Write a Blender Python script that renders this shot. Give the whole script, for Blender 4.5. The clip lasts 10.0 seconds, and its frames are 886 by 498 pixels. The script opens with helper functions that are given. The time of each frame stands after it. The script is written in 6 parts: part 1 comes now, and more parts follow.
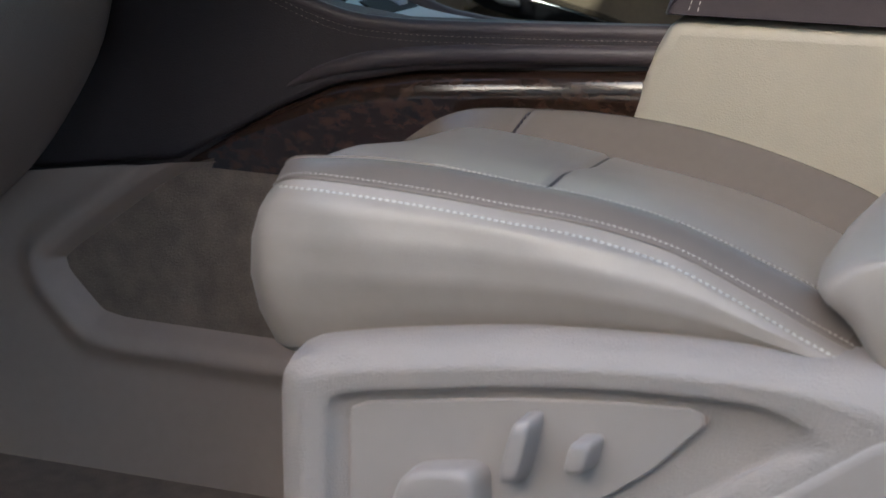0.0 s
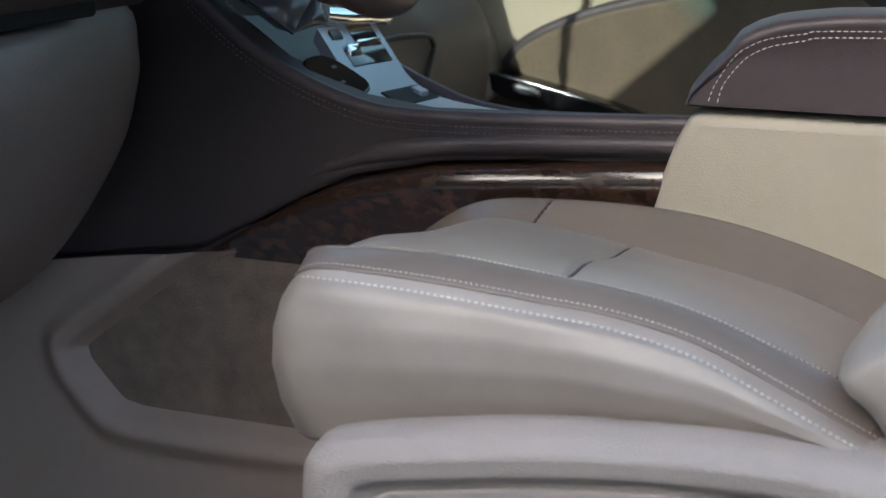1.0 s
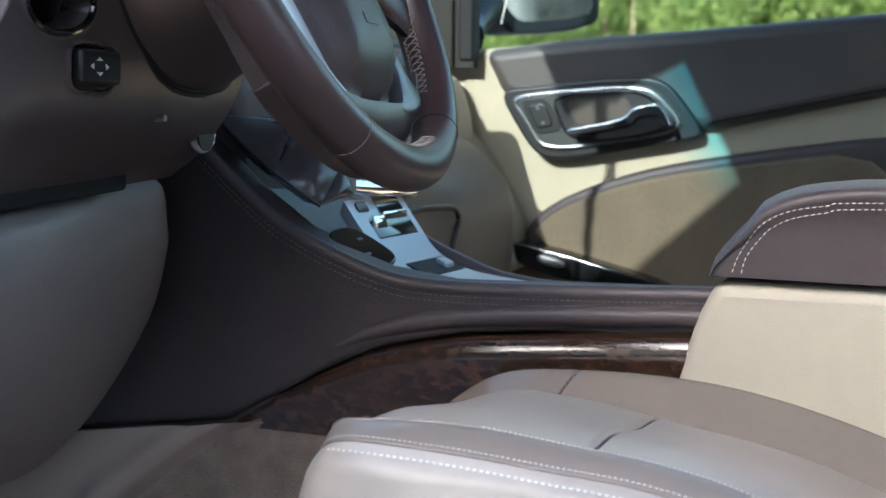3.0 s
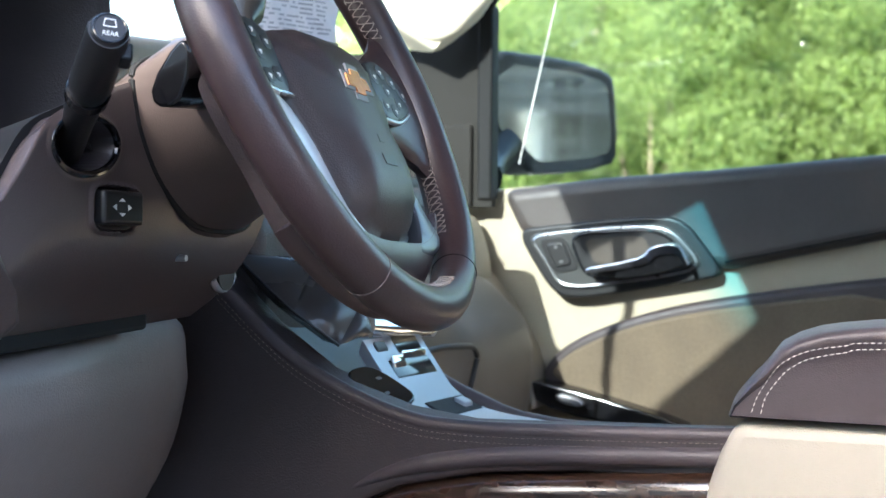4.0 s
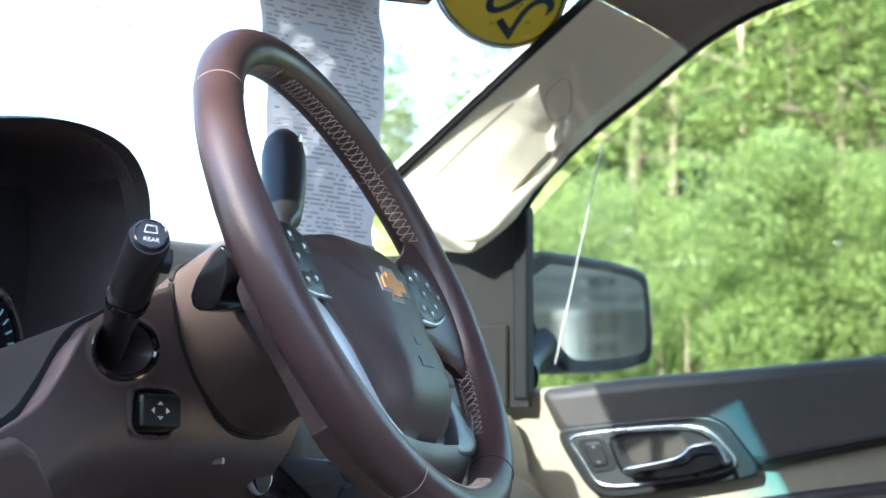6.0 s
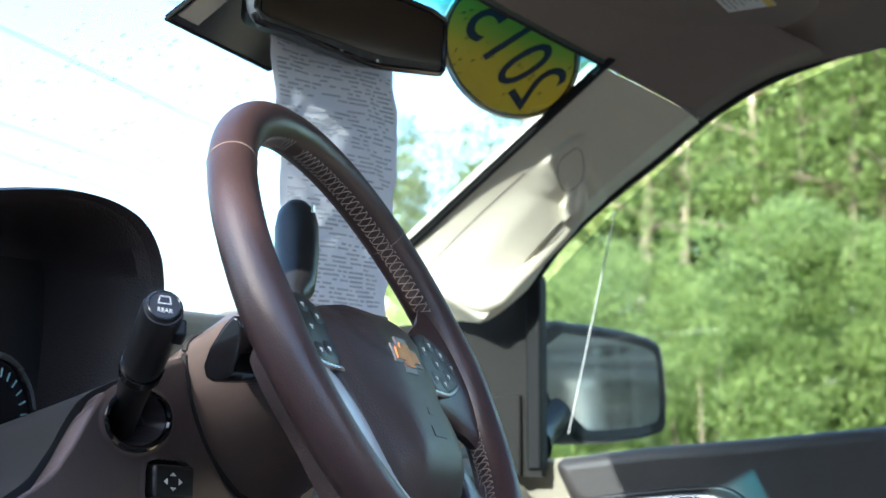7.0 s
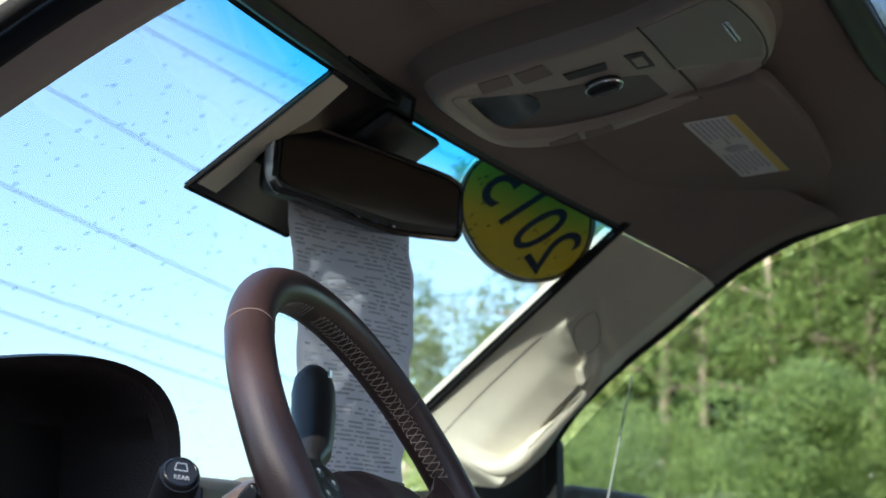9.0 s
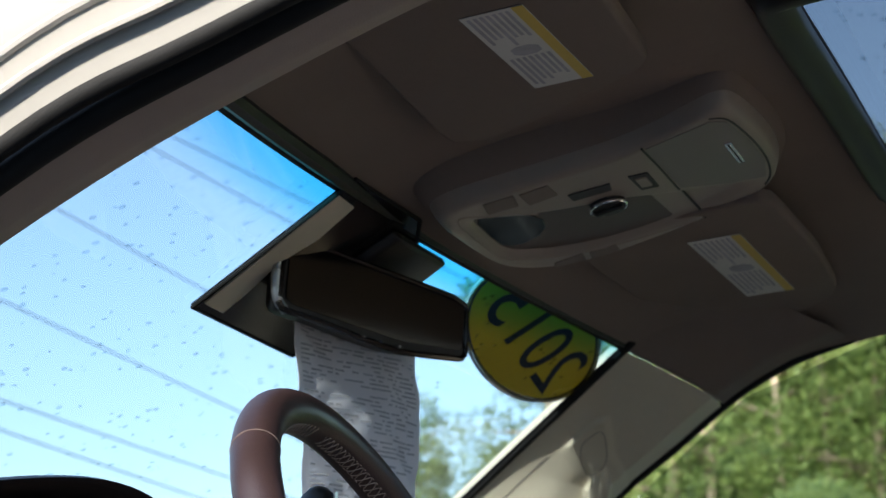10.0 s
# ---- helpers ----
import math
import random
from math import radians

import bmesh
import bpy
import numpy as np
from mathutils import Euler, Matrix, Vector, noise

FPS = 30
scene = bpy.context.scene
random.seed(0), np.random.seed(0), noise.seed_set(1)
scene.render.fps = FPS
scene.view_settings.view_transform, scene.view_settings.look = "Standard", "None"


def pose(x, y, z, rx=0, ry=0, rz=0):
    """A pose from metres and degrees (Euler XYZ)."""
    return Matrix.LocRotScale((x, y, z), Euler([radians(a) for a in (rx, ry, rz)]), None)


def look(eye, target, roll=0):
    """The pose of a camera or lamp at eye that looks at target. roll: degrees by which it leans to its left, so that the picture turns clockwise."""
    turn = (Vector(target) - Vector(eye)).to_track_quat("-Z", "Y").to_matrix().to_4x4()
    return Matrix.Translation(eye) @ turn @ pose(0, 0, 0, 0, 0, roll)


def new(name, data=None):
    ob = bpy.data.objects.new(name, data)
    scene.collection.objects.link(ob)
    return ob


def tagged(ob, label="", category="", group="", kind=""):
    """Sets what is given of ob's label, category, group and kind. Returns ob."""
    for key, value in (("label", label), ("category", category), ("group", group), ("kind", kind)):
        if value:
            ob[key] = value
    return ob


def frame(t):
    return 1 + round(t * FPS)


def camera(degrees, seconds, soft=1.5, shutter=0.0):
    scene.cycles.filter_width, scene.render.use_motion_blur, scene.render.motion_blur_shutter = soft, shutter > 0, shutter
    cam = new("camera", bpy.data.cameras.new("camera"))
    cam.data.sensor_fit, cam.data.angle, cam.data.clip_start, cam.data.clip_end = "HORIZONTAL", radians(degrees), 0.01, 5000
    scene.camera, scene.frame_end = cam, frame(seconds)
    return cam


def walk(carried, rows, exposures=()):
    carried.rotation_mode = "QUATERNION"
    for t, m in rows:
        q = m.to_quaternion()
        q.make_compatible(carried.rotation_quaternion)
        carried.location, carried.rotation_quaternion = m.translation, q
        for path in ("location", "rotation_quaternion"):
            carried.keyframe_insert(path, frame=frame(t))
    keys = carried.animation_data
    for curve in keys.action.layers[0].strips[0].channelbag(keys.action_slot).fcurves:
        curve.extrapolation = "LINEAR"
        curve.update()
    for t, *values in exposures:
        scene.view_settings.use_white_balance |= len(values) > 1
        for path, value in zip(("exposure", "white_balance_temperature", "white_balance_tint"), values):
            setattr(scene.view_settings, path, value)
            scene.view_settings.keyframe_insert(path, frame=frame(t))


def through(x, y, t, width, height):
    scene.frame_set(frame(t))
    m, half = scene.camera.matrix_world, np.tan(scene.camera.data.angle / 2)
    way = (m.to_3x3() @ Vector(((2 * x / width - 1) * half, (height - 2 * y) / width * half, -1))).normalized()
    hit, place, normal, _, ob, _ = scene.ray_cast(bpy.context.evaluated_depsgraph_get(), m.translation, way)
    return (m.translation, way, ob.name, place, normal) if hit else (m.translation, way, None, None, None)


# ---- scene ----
cam = camera(29.29, 10.0, soft=1.5)
cam.data.dof.use_dof, cam.data.dof.focus_distance, cam.data.dof.aperture_fstop = True, 1.25, 14.0
walk(cam, [
    (0, pose(-1.4709, -0.5084, 1.2560, 73.515, -0.695, -70.647)),
    (0.5, pose(-1.4723, -0.5087, 1.2571, 75.388, -0.613, -70.112)),
    (1, pose(-1.4732, -0.5090, 1.2577, 76.491, -0.563, -69.957)),
    (1.5, pose(-1.4741, -0.5093, 1.2583, 77.705, -0.505, -69.884)),
    (2, pose(-1.4753, -0.5096, 1.2591, 79.150, -0.527, -69.790)),
    (2.5, pose(-1.4763, -0.5100, 1.2597, 80.446, -0.398, -69.472)),
    (4, pose(-1.4816, -0.5116, 1.2625, 86.823, -0.313, -68.521)),
    (4.5, pose(-1.4836, -0.5124, 1.2633, 89.116, -0.200, -68.193)),
    (5, pose(-1.4848, -0.5129, 1.2638, 90.618, -0.119, -67.943)),
    (5.5, pose(-1.4862, -0.5134, 1.2643, 92.166, -0.030, -67.601)),
    (7, pose(-1.4894, -0.5147, 1.2653, 95.856, 0.121, -66.867)),
    (7.5, pose(-1.4905, -0.5151, 1.2656, 97.092, 0.114, -66.669)),
    (8, pose(-1.4914, -0.5155, 1.2658, 98.171, 0.189, -66.528)),
    (8.5, pose(-1.4926, -0.5161, 1.2661, 99.606, 0.237, -66.399)),
    (9, pose(-1.4942, -0.5168, 1.2664, 101.354, 0.256, -66.286)),
    (9.5, pose(-1.4957, -0.5174, 1.2666, 103.071, 0.252, -66.193)),
    (10, pose(-1.4977, -0.5184, 1.2668, 105.365, 0.296, -66.074)),
], exposures=[(0, 2.30, 6500, 7), (2.5, 2.74, 6200, 7), (4.5, 3.58, 6150, 10), (5.5, 3.54, 6150, 10), (7.5, 2.75, 5950, 7), (10, 1.9, 6350, 10)])

# ---- world and sun: low sun from the driver's side, slightly ahead ----
SUN_WAY = Vector((1.0, -0.17, -0.54)).normalized()
world = bpy.data.worlds.new("sky")
scene.world = world
world.use_nodes = True
wn = world.node_tree.nodes
sky = wn.new("ShaderNodeTexSky")
sky.sky_type = "NISHITA"
sky.sun_disc = False
sky.sun_elevation = math.asin(-SUN_WAY.z)
sky.sun_rotation = math.atan2(-SUN_WAY.x, -SUN_WAY.y)
sky.dust_density, sky.ozone_density = 2.0, 1.2
wn["Background"].inputs[1].default_value = 0.15
world.node_tree.links.new(sky.outputs[0], wn["Background"].inputs[0])
sun = new("sun", bpy.data.lights.new("sun", "SUN"))
sun.data.energy, sun.data.angle, sun.data.color = 2.15, radians(0.53), (1.0, 0.93, 0.82)
sun.matrix_world = look((0, 0, 0), SUN_WAY)


# ---- materials ----
def mat(name, color, rough=0.5, metal=0.0, vary=0.12, vscale=7.0, bump=0.0, bscale=600.0, cell=False, coat=0.0, spec=0.5, stretch=(1, 1, 1), wear=0.0):
    m = bpy.data.materials.new(name)
    m.use_nodes = True
    n, l = m.node_tree.nodes, m.node_tree.links
    b = n["Principled BSDF"]
    b.inputs["Roughness"].default_value, b.inputs["Metallic"].default_value = rough, metal
    b.inputs["Specular IOR Level"].default_value = spec
    if coat:
        b.inputs["Coat Weight"].default_value, b.inputs["Coat Roughness"].default_value = coat, 0.06
    co = n.new("ShaderNodeTexCoord")
    mp = n.new("ShaderNodeMapping")
    mp.inputs["Scale"].default_value = stretch
    l.new(co.outputs["Object"], mp.inputs[0])
    big = n.new("ShaderNodeTexNoise")
    big.inputs["Scale"].default_value, big.inputs["Detail"].default_value = vscale, 6
    l.new(mp.outputs[0], big.inputs["Vector"])
    fine = n.new("ShaderNodeTexNoise")
    fine.inputs["Scale"].default_value, fine.inputs["Detail"].default_value = vscale * 14, 3
    l.new(mp.outputs[0], fine.inputs["Vector"])
    add = n.new("ShaderNodeMix")
    add.inputs[0].default_value = 0.3
    l.new(big.outputs["Fac"], add.inputs[2])
    l.new(fine.outputs["Fac"], add.inputs[3])
    ramp = n.new("ShaderNodeValToRGB")
    ramp.color_ramp.elements[0].position, ramp.color_ramp.elements[1].position = 0.32, 0.68
    ramp.color_ramp.elements[0].color = (*[c * (1 - vary) for c in color], 1)
    ramp.color_ramp.elements[1].color = (*[min(1, c * (1 + vary)) for c in color], 1)
    l.new(add.outputs[0], ramp.inputs[0])
    l.new(ramp.outputs[0], b.inputs["Base Color"])
    rr = n.new("ShaderNodeMapRange")
    rr.inputs[3].default_value, rr.inputs[4].default_value = max(0.02, rough - 0.07 - wear), min(1, rough + 0.07 + wear)
    l.new(big.outputs["Fac"], rr.inputs[0])
    l.new(rr.outputs[0], b.inputs["Roughness"])
    if bump:
        if cell:
            g = n.new("ShaderNodeTexVoronoi")
            g.feature = "SMOOTH_F1"
            g.inputs["Scale"].default_value = bscale
            out = g.outputs["Distance"]
        else:
            g = n.new("ShaderNodeTexNoise")
            g.inputs["Scale"].default_value, g.inputs["Detail"].default_value = bscale, 3
            out = g.outputs["Fac"]
        l.new(mp.outputs[0], g.inputs["Vector"])
        bp = n.new("ShaderNodeBump")
        bp.inputs["Strength"].default_value, bp.inputs["Distance"].default_value = bump, 0.0015
        l.new(out, bp.inputs["Height"])
        l.new(bp.outputs[0], b.inputs["Normal"])
    return m


def glass(name, tint, gloss=0.9, band=None):
    """A thin pane: clear with a Fresnel gloss. band: (z low, z high, colour) of a shade strip."""
    m = bpy.data.materials.new(name)
    m.use_nodes = True
    n, l = m.node_tree.nodes, m.node_tree.links
    n.remove(n["Principled BSDF"])
    tr, gl, mx, fr = n.new("ShaderNodeBsdfTransparent"), n.new("ShaderNodeBsdfGlossy"), n.new("ShaderNodeMixShader"), n.new("ShaderNodeLayerWeight")
    tr.inputs[0].default_value = (*tint, 1)
    gl.inputs["Roughness"].default_value = 0.02
    gl.inputs[0].default_value = (gloss, gloss, gloss, 1)
    pw, sc = n.new("ShaderNodeMath"), n.new("ShaderNodeMath")
    pw.operation, sc.operation = "POWER", "MULTIPLY_ADD"
    fr.inputs[0].default_value = 0.5
    pw.inputs[1].default_value, sc.inputs[1].default_value, sc.inputs[2].default_value = 4.0, 0.5, 0.035
    l.new(fr.outputs["Facing"], pw.inputs[0])
    l.new(pw.outputs[0], sc.inputs[0])
    if band:
        co, sp, mr, mc = n.new("ShaderNodeTexCoord"), n.new("ShaderNodeSeparateXYZ"), n.new("ShaderNodeMapRange"), n.new("ShaderNodeMix")
        mc.data_type = "RGBA"
        mr.interpolation_type = "SMOOTHSTEP"
        mr.inputs[1].default_value, mr.inputs[2].default_value = band[0], band[1]
        l.new(co.outputs["Object"], sp.inputs[0])
        l.new(sp.outputs[2], mr.inputs[0])
        l.new(mr.outputs[0], mc.inputs[0])
        mc.inputs[6].default_value, mc.inputs[7].default_value = (*tint, 1), (*band[2], 1)
        l.new(mc.outputs[2], tr.inputs[0])
    l.new(sc.outputs[0], mx.inputs[0])
    l.new(tr.outputs[0], mx.inputs[1])
    l.new(gl.outputs[0], mx.inputs[2])
    l.new(mx.outputs[0], n["Material Output"].inputs[0])
    return m


SEAT_LEATHER = mat("cocoa_leather", (0.295, 0.248, 0.208), 0.36, vary=0.08, vscale=7, bump=0.08, bscale=1300, cell=True, wear=0.06)
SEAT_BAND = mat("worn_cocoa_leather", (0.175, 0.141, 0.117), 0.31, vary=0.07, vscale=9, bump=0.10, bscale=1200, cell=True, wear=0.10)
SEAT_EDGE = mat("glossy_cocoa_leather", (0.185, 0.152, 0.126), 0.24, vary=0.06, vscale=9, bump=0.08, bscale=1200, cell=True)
SEAT_INSERT = mat("seat_insert_leather", (0.29, 0.238, 0.20), 0.30, vary=0.05, vscale=8, bump=0.05, bscale=1300, cell=True)
SHIELD = mat("taupe_grained_plastic", (0.33, 0.28, 0.245), 0.40, vary=0.04, vscale=8, bump=0.55, bscale=1150, cell=True)
SMOOTH_TAUPE = mat("taupe_smooth_plastic", (0.31, 0.265, 0.235), 0.5, vary=0.04, bump=0.1, bscale=900)
LOWER_TAUPE = mat("lower_taupe_plastic", (0.3392, 0.2619, 0.2185), 0.6, vary=0.06, bump=0.2, bscale=700)
# darker copy of the lower taupe: shade under the dash put into its colour
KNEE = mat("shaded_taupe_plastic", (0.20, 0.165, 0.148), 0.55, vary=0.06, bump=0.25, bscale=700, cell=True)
# the cup insert lies flat, so the recess shade is put into this colour
CUP_SHADED = mat("shaded_cup_lining", (0.055, 0.045, 0.036), 0.8, vary=0.1)
FACE_BROWN = mat("brown_dash_plastic", (0.22, 0.182, 0.138), 0.5, vary=0.06, bump=0.25, bscale=700, cell=True)
CARPET = mat("taupe_carpet", (0.1904, 0.1426, 0.11), 0.95, vary=0.25, vscale=40, bump=1.0, bscale=500)
BEIGE = mat("beige_grained_vinyl", (0.46, 0.41, 0.32), 0.55, vary=0.05, vscale=6, bump=0.22, bscale=800, cell=True)
DOOR_BEIGE = mat("beige_door_vinyl", (0.365, 0.315, 0.230), 0.5, vary=0.05, vscale=6, bump=0.22, bscale=800, cell=True)
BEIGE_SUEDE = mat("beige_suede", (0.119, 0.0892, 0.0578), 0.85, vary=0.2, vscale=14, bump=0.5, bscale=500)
DARK = mat("cocoa_soft_plastic", (0.045, 0.034, 0.034), 0.5, vary=0.12, bump=0.3, bscale=700, cell=True)
DARK_LEATHER = mat("cocoa_dark_leather", (0.069, 0.053, 0.054), 0.42, vary=0.10, vscale=12, bump=0.15, bscale=900, cell=True)
DOOR_PAD = mat("dark_door_vinyl", (0.062, 0.052, 0.048), 0.42, vary=0.12, vscale=12, bump=0.3, bscale=800, cell=True)
SAIL = mat("dark_sail_plastic", (0.020, 0.018, 0.015), 0.75, spec=0.3, vary=0.06, bump=0.25, bscale=700)
WHEEL_LEATHER = mat("wheel_leather", (0.036, 0.021, 0.020), 0.35, vary=0.2, vscale=15, bump=0.12, bscale=900, cell=True, wear=0.06)
HUB_SKIN = mat("airbag_skin", (0.034, 0.024, 0.023), 0.42, vary=0.08, vscale=10, bump=0.15, bscale=900, cell=True)
FASCIA = mat("light_satin_fascia", (0.36, 0.39, 0.43), 0.34, 0.35, vary=0.05)
DASH = mat("cocoa_dash_vinyl", (0.072, 0.054, 0.051), 0.36, vary=0.10, vscale=9, bump=0.12, bscale=900, cell=True)
SHROUD = mat("brown_column_plastic", (0.074, 0.057, 0.052), 0.38, vary=0.10, vscale=12, bump=0.1, bscale=900, cell=True)
BLACK = mat("black_plastic", (0.012, 0.012, 0.013), 0.4, vary=0.1, bump=0.1)
GLOSS_BLACK = mat("gloss_black", (0.008, 0.008, 0.009), 0.1, vary=0.05)
FELT = mat("black_felt", (0.006, 0.006, 0.006), 0.97, vary=0.2)
BEZEL = mat("dark_grey_satin_plastic", (0.050, 0.052, 0.051), 0.34, vary=0.06, bump=0.06)
RUBBER = mat("black_rubber", (0.012, 0.012, 0.012), 0.7, spec=0.3, vary=0.2, bump=0.2)
SILVER = mat("satin_silver", (0.52, 0.53, 0.55), 0.28, 0.9, vary=0.04)
GREY_SATIN = mat("grey_satin_paint", (0.17, 0.17, 0.175), 0.4, 0.4, vary=0.05)
GREY_DECK = mat("grey_console_paint", (0.040, 0.040, 0.043), 0.45, 0.0, vary=0.06, bump=0.1)
WING = mat("dark_wing_paint", (0.060, 0.052, 0.050), 0.27, 0.3, vary=0.06)
FACE_DARK = mat("dark_brown_dash_plastic", (0.125, 0.102, 0.080), 0.45, vary=0.06, bump=0.25, bscale=700, cell=True)
DARK_SATIN = mat("dark_satin_paint", (0.10, 0.10, 0.105), 0.3, 0.5, vary=0.06)
LIT_TRIM = mat("lit_wheel_silver", (0.58, 0.58, 0.60), 0.33, 0.45, vary=0.04)
PORCH_WALL = mat("grey_porch_wall", (0.24, 0.23, 0.215), 0.8, vary=0.06, vscale=3)
SIDING = mat("white_siding", (0.62, 0.61, 0.58), 0.7, vary=0.04, vscale=3)
CHROME = mat("chrome", (0.82, 0.83, 0.85), 0.05, 1.0, vary=0.02)
THREAD = mat("cream_thread", (0.62, 0.57, 0.50), 0.8, vary=0.1)
HEADLINER = mat("headliner_cloth", (0.24, 0.188, 0.158), 0.95, vary=0.06, vscale=12, bump=0.6, bscale=1200)
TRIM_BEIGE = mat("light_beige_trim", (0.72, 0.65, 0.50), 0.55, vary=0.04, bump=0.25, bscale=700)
CONSOLE_TAUPE = mat("overhead_console_plastic", (0.35, 0.295, 0.25), 0.34, vary=0.05, bump=0.2, bscale=700)
BIN_GREY = mat("grey_bin_plastic", (0.23, 0.205, 0.19), 0.32, vary=0.04, bump=0.15, bscale=700)
FIELD_SHADE = mat("shaded_brown_field", (0.080, 0.046, 0.036), 0.30, vary=0.06, bump=0.1)
TRIM_GREY = mat("grey_taupe_trim", (0.22, 0.18, 0.155), 0.6, vary=0.05, bump=0.25, bscale=700)
WHITE_PAINT = mat("pale_body_paint", (0.46, 0.44, 0.40), 0.25, vary=0.03, coat=0.5)
THREAD_RIM = mat("dull_rim_thread", (0.15, 0.11, 0.095), 0.85, vary=0.15)
THREAD_DIM = mat("worn_thread", (0.27, 0.225, 0.19), 0.85, vary=0.15)
RAIL_TAUPE = mat("rail_taupe_trim", (0.40, 0.33, 0.29), 0.6, vary=0.05, bump=0.3, bscale=800)
INK = mat("grey_ink", (0.46, 0.46, 0.50), 0.8, vary=0.2, vscale=60)
LABEL_WHITE = mat("label_white", (0.72, 0.71, 0.68), 0.6, vary=0.04)
LABEL_TEAL = mat("gauge_teal_print", (0.35, 0.62, 0.62), 0.6, vary=0.05)
LABEL_YELLOW = mat("label_yellow", (0.70, 0.52, 0.12), 0.6, vary=0.05)
STICKER_BLUE = mat("sticker_blue_ink", (0.03, 0.04, 0.10), 0.6, vary=0.1)
GOLD = mat("amber_emblem", (0.52, 0.17, 0.05), 0.22, 0.35, vary=0.3, vscale=90)
MIRROR = mat("mirror_glass", (0.80, 0.82, 0.82), 0.015, 1.0, vary=0.01)
DARK_MIRROR = mat("dimmed_mirror_glass", (0.12, 0.115, 0.10), 0.02, 1.0, vary=0.01)
WS_GLASS = glass("windshield_glass", (0.42, 0.485, 0.51), band=(1.682, 1.722, (0.05, 0.36, 0.50)))
SIDE_GLASS = glass("side_glass", (0.68, 0.73, 0.69))
ROOF_GLASS = glass("sunroof_glass", (0.17, 0.18, 0.185))
WATER = glass("water", (0.88, 0.92, 0.94))
BARK = mat("pine_bark", (0.31, 0.245, 0.20), 0.9, vary=0.35, vscale=3, bump=1.0, bscale=30, stretch=(1, 1, 0.3))
ASPHALT = mat("asphalt", (0.06, 0.06, 0.058), 0.9, vary=0.25, vscale=2, bump=0.8, bscale=120)
GRASS = mat("grass", (0.07, 0.12, 0.03), 0.9, vary=0.4, vscale=1.5, bump=0.8, bscale=40)
STUCCO = mat("pale_stucco", (0.55, 0.52, 0.46), 0.85, vary=0.08, vscale=2, bump=0.4, bscale=90)
CABLE = mat("cable", (0.22, 0.23, 0.25), 0.7)
WOOD = mat("burl_wood", (0.038, 0.019, 0.012), 0.2, vary=0.60, vscale=70, coat=0.7, stretch=(1, 1, 1.8))


def leaf_mat(name, color, vary, through=0.45):
    m = bpy.data.materials.new(name)
    m.use_nodes = True
    n, l = m.node_tree.nodes, m.node_tree.links
    b = n["Principled BSDF"]
    b.inputs["Roughness"].default_value = 0.6
    geo, ramp = n.new("ShaderNodeNewGeometry"), n.new("ShaderNodeValToRGB")
    ramp.color_ramp.elements[0].color = (*[c * (1 - vary) for c in color], 1)
    ramp.color_ramp.elements[1].color = (color[0] * (1 + vary * 1.5), color[1] * (1 + vary), color[2] * (1 + vary), 1)
    l.new(geo.outputs["Random Per Island"], ramp.inputs[0])
    l.new(ramp.outputs[0], b.inputs["Base Color"])
    tl, mx = n.new("ShaderNodeBsdfTranslucent"), n.new("ShaderNodeMixShader")
    l.new(ramp.outputs[0], tl.inputs[0])
    mx.inputs[0].default_value = through
    l.new(b.outputs[0], mx.inputs[1])
    l.new(tl.outputs[0], mx.inputs[2])
    l.new(mx.outputs[0], n["Material Output"].inputs[0])
    return m


LEAF = leaf_mat("shrub_leaves", (0.305, 0.405, 0.158), 0.20, 0.62)
STICKER = leaf_mat("yellow_sticker", (0.80, 0.66, 0.06), 0.02, 0.24)
PAPER = leaf_mat("printed_paper", (0.78, 0.77, 0.80), 0.03, 0.5)
NEEDLE = leaf_mat("pine_needles", (0.232, 0.325, 0.113), 0.25, 0.55)


# ---- mesh helpers ----
def thing(name, at, label, category, group="", kind=""):
    ob = new(name)
    ob.location = at
    ob.empty_display_size = 0.05
    return tagged(ob, label, category, group, kind)


def finish(name, bm, material, angle=38):
    bmesh.ops.recalc_face_normals(bm, faces=bm.faces)
    me = bpy.data.meshes.new(name)
    bm.to_mesh(me)
    bm.free()
    for p in me.polygons:
        p.use_smooth = True
    me.set_sharp_from_angle(angle=radians(angle))
    me.materials.append(material)
    return new(name, me)


def part(name, bm, material, parent=None, label="", bevel=0.0, segs=3, sub=0, angle=38):
    """Links a bmesh, given in world metres, as one mesh under a thing or a part."""
    ob = finish(name, bm, material, angle)
    if bevel:
        mod = ob.modifiers.new("round", "BEVEL")
        mod.width, mod.segments, mod.limit_method, mod.angle_limit = bevel, segs, "ANGLE", radians(35)
    if sub:
        mod = ob.modifiers.new("soft", "SUBSURF")
        mod.levels = mod.render_levels = sub
    if parent:
        ob.parent = parent
        if parent.type == "EMPTY":
            ob.matrix_parent_inverse = parent.matrix_basis.inverted()
    if label:
        ob["label"] = label
    return ob


def structure(name, bm, material, label, category, **kw):
    return tagged(part(name, bm, material, None, **kw), label, category, kind="structure")


def rounded(pts, times=2, closed=True, keep=0.25):
    """Corner cutting: a polyline with its corners rounded off."""
    pts = [Vector(p) for p in pts]
    for _ in range(times):
        out = [] if closed else [pts[0]]
        n = len(pts)
        for i in range(n if closed else n - 1):
            a, b = pts[i], pts[(i + 1) % n]
            out += [a.lerp(b, keep), a.lerp(b, 1 - keep)]
        if not closed:
            out.append(pts[-1])
        pts = out
    return pts


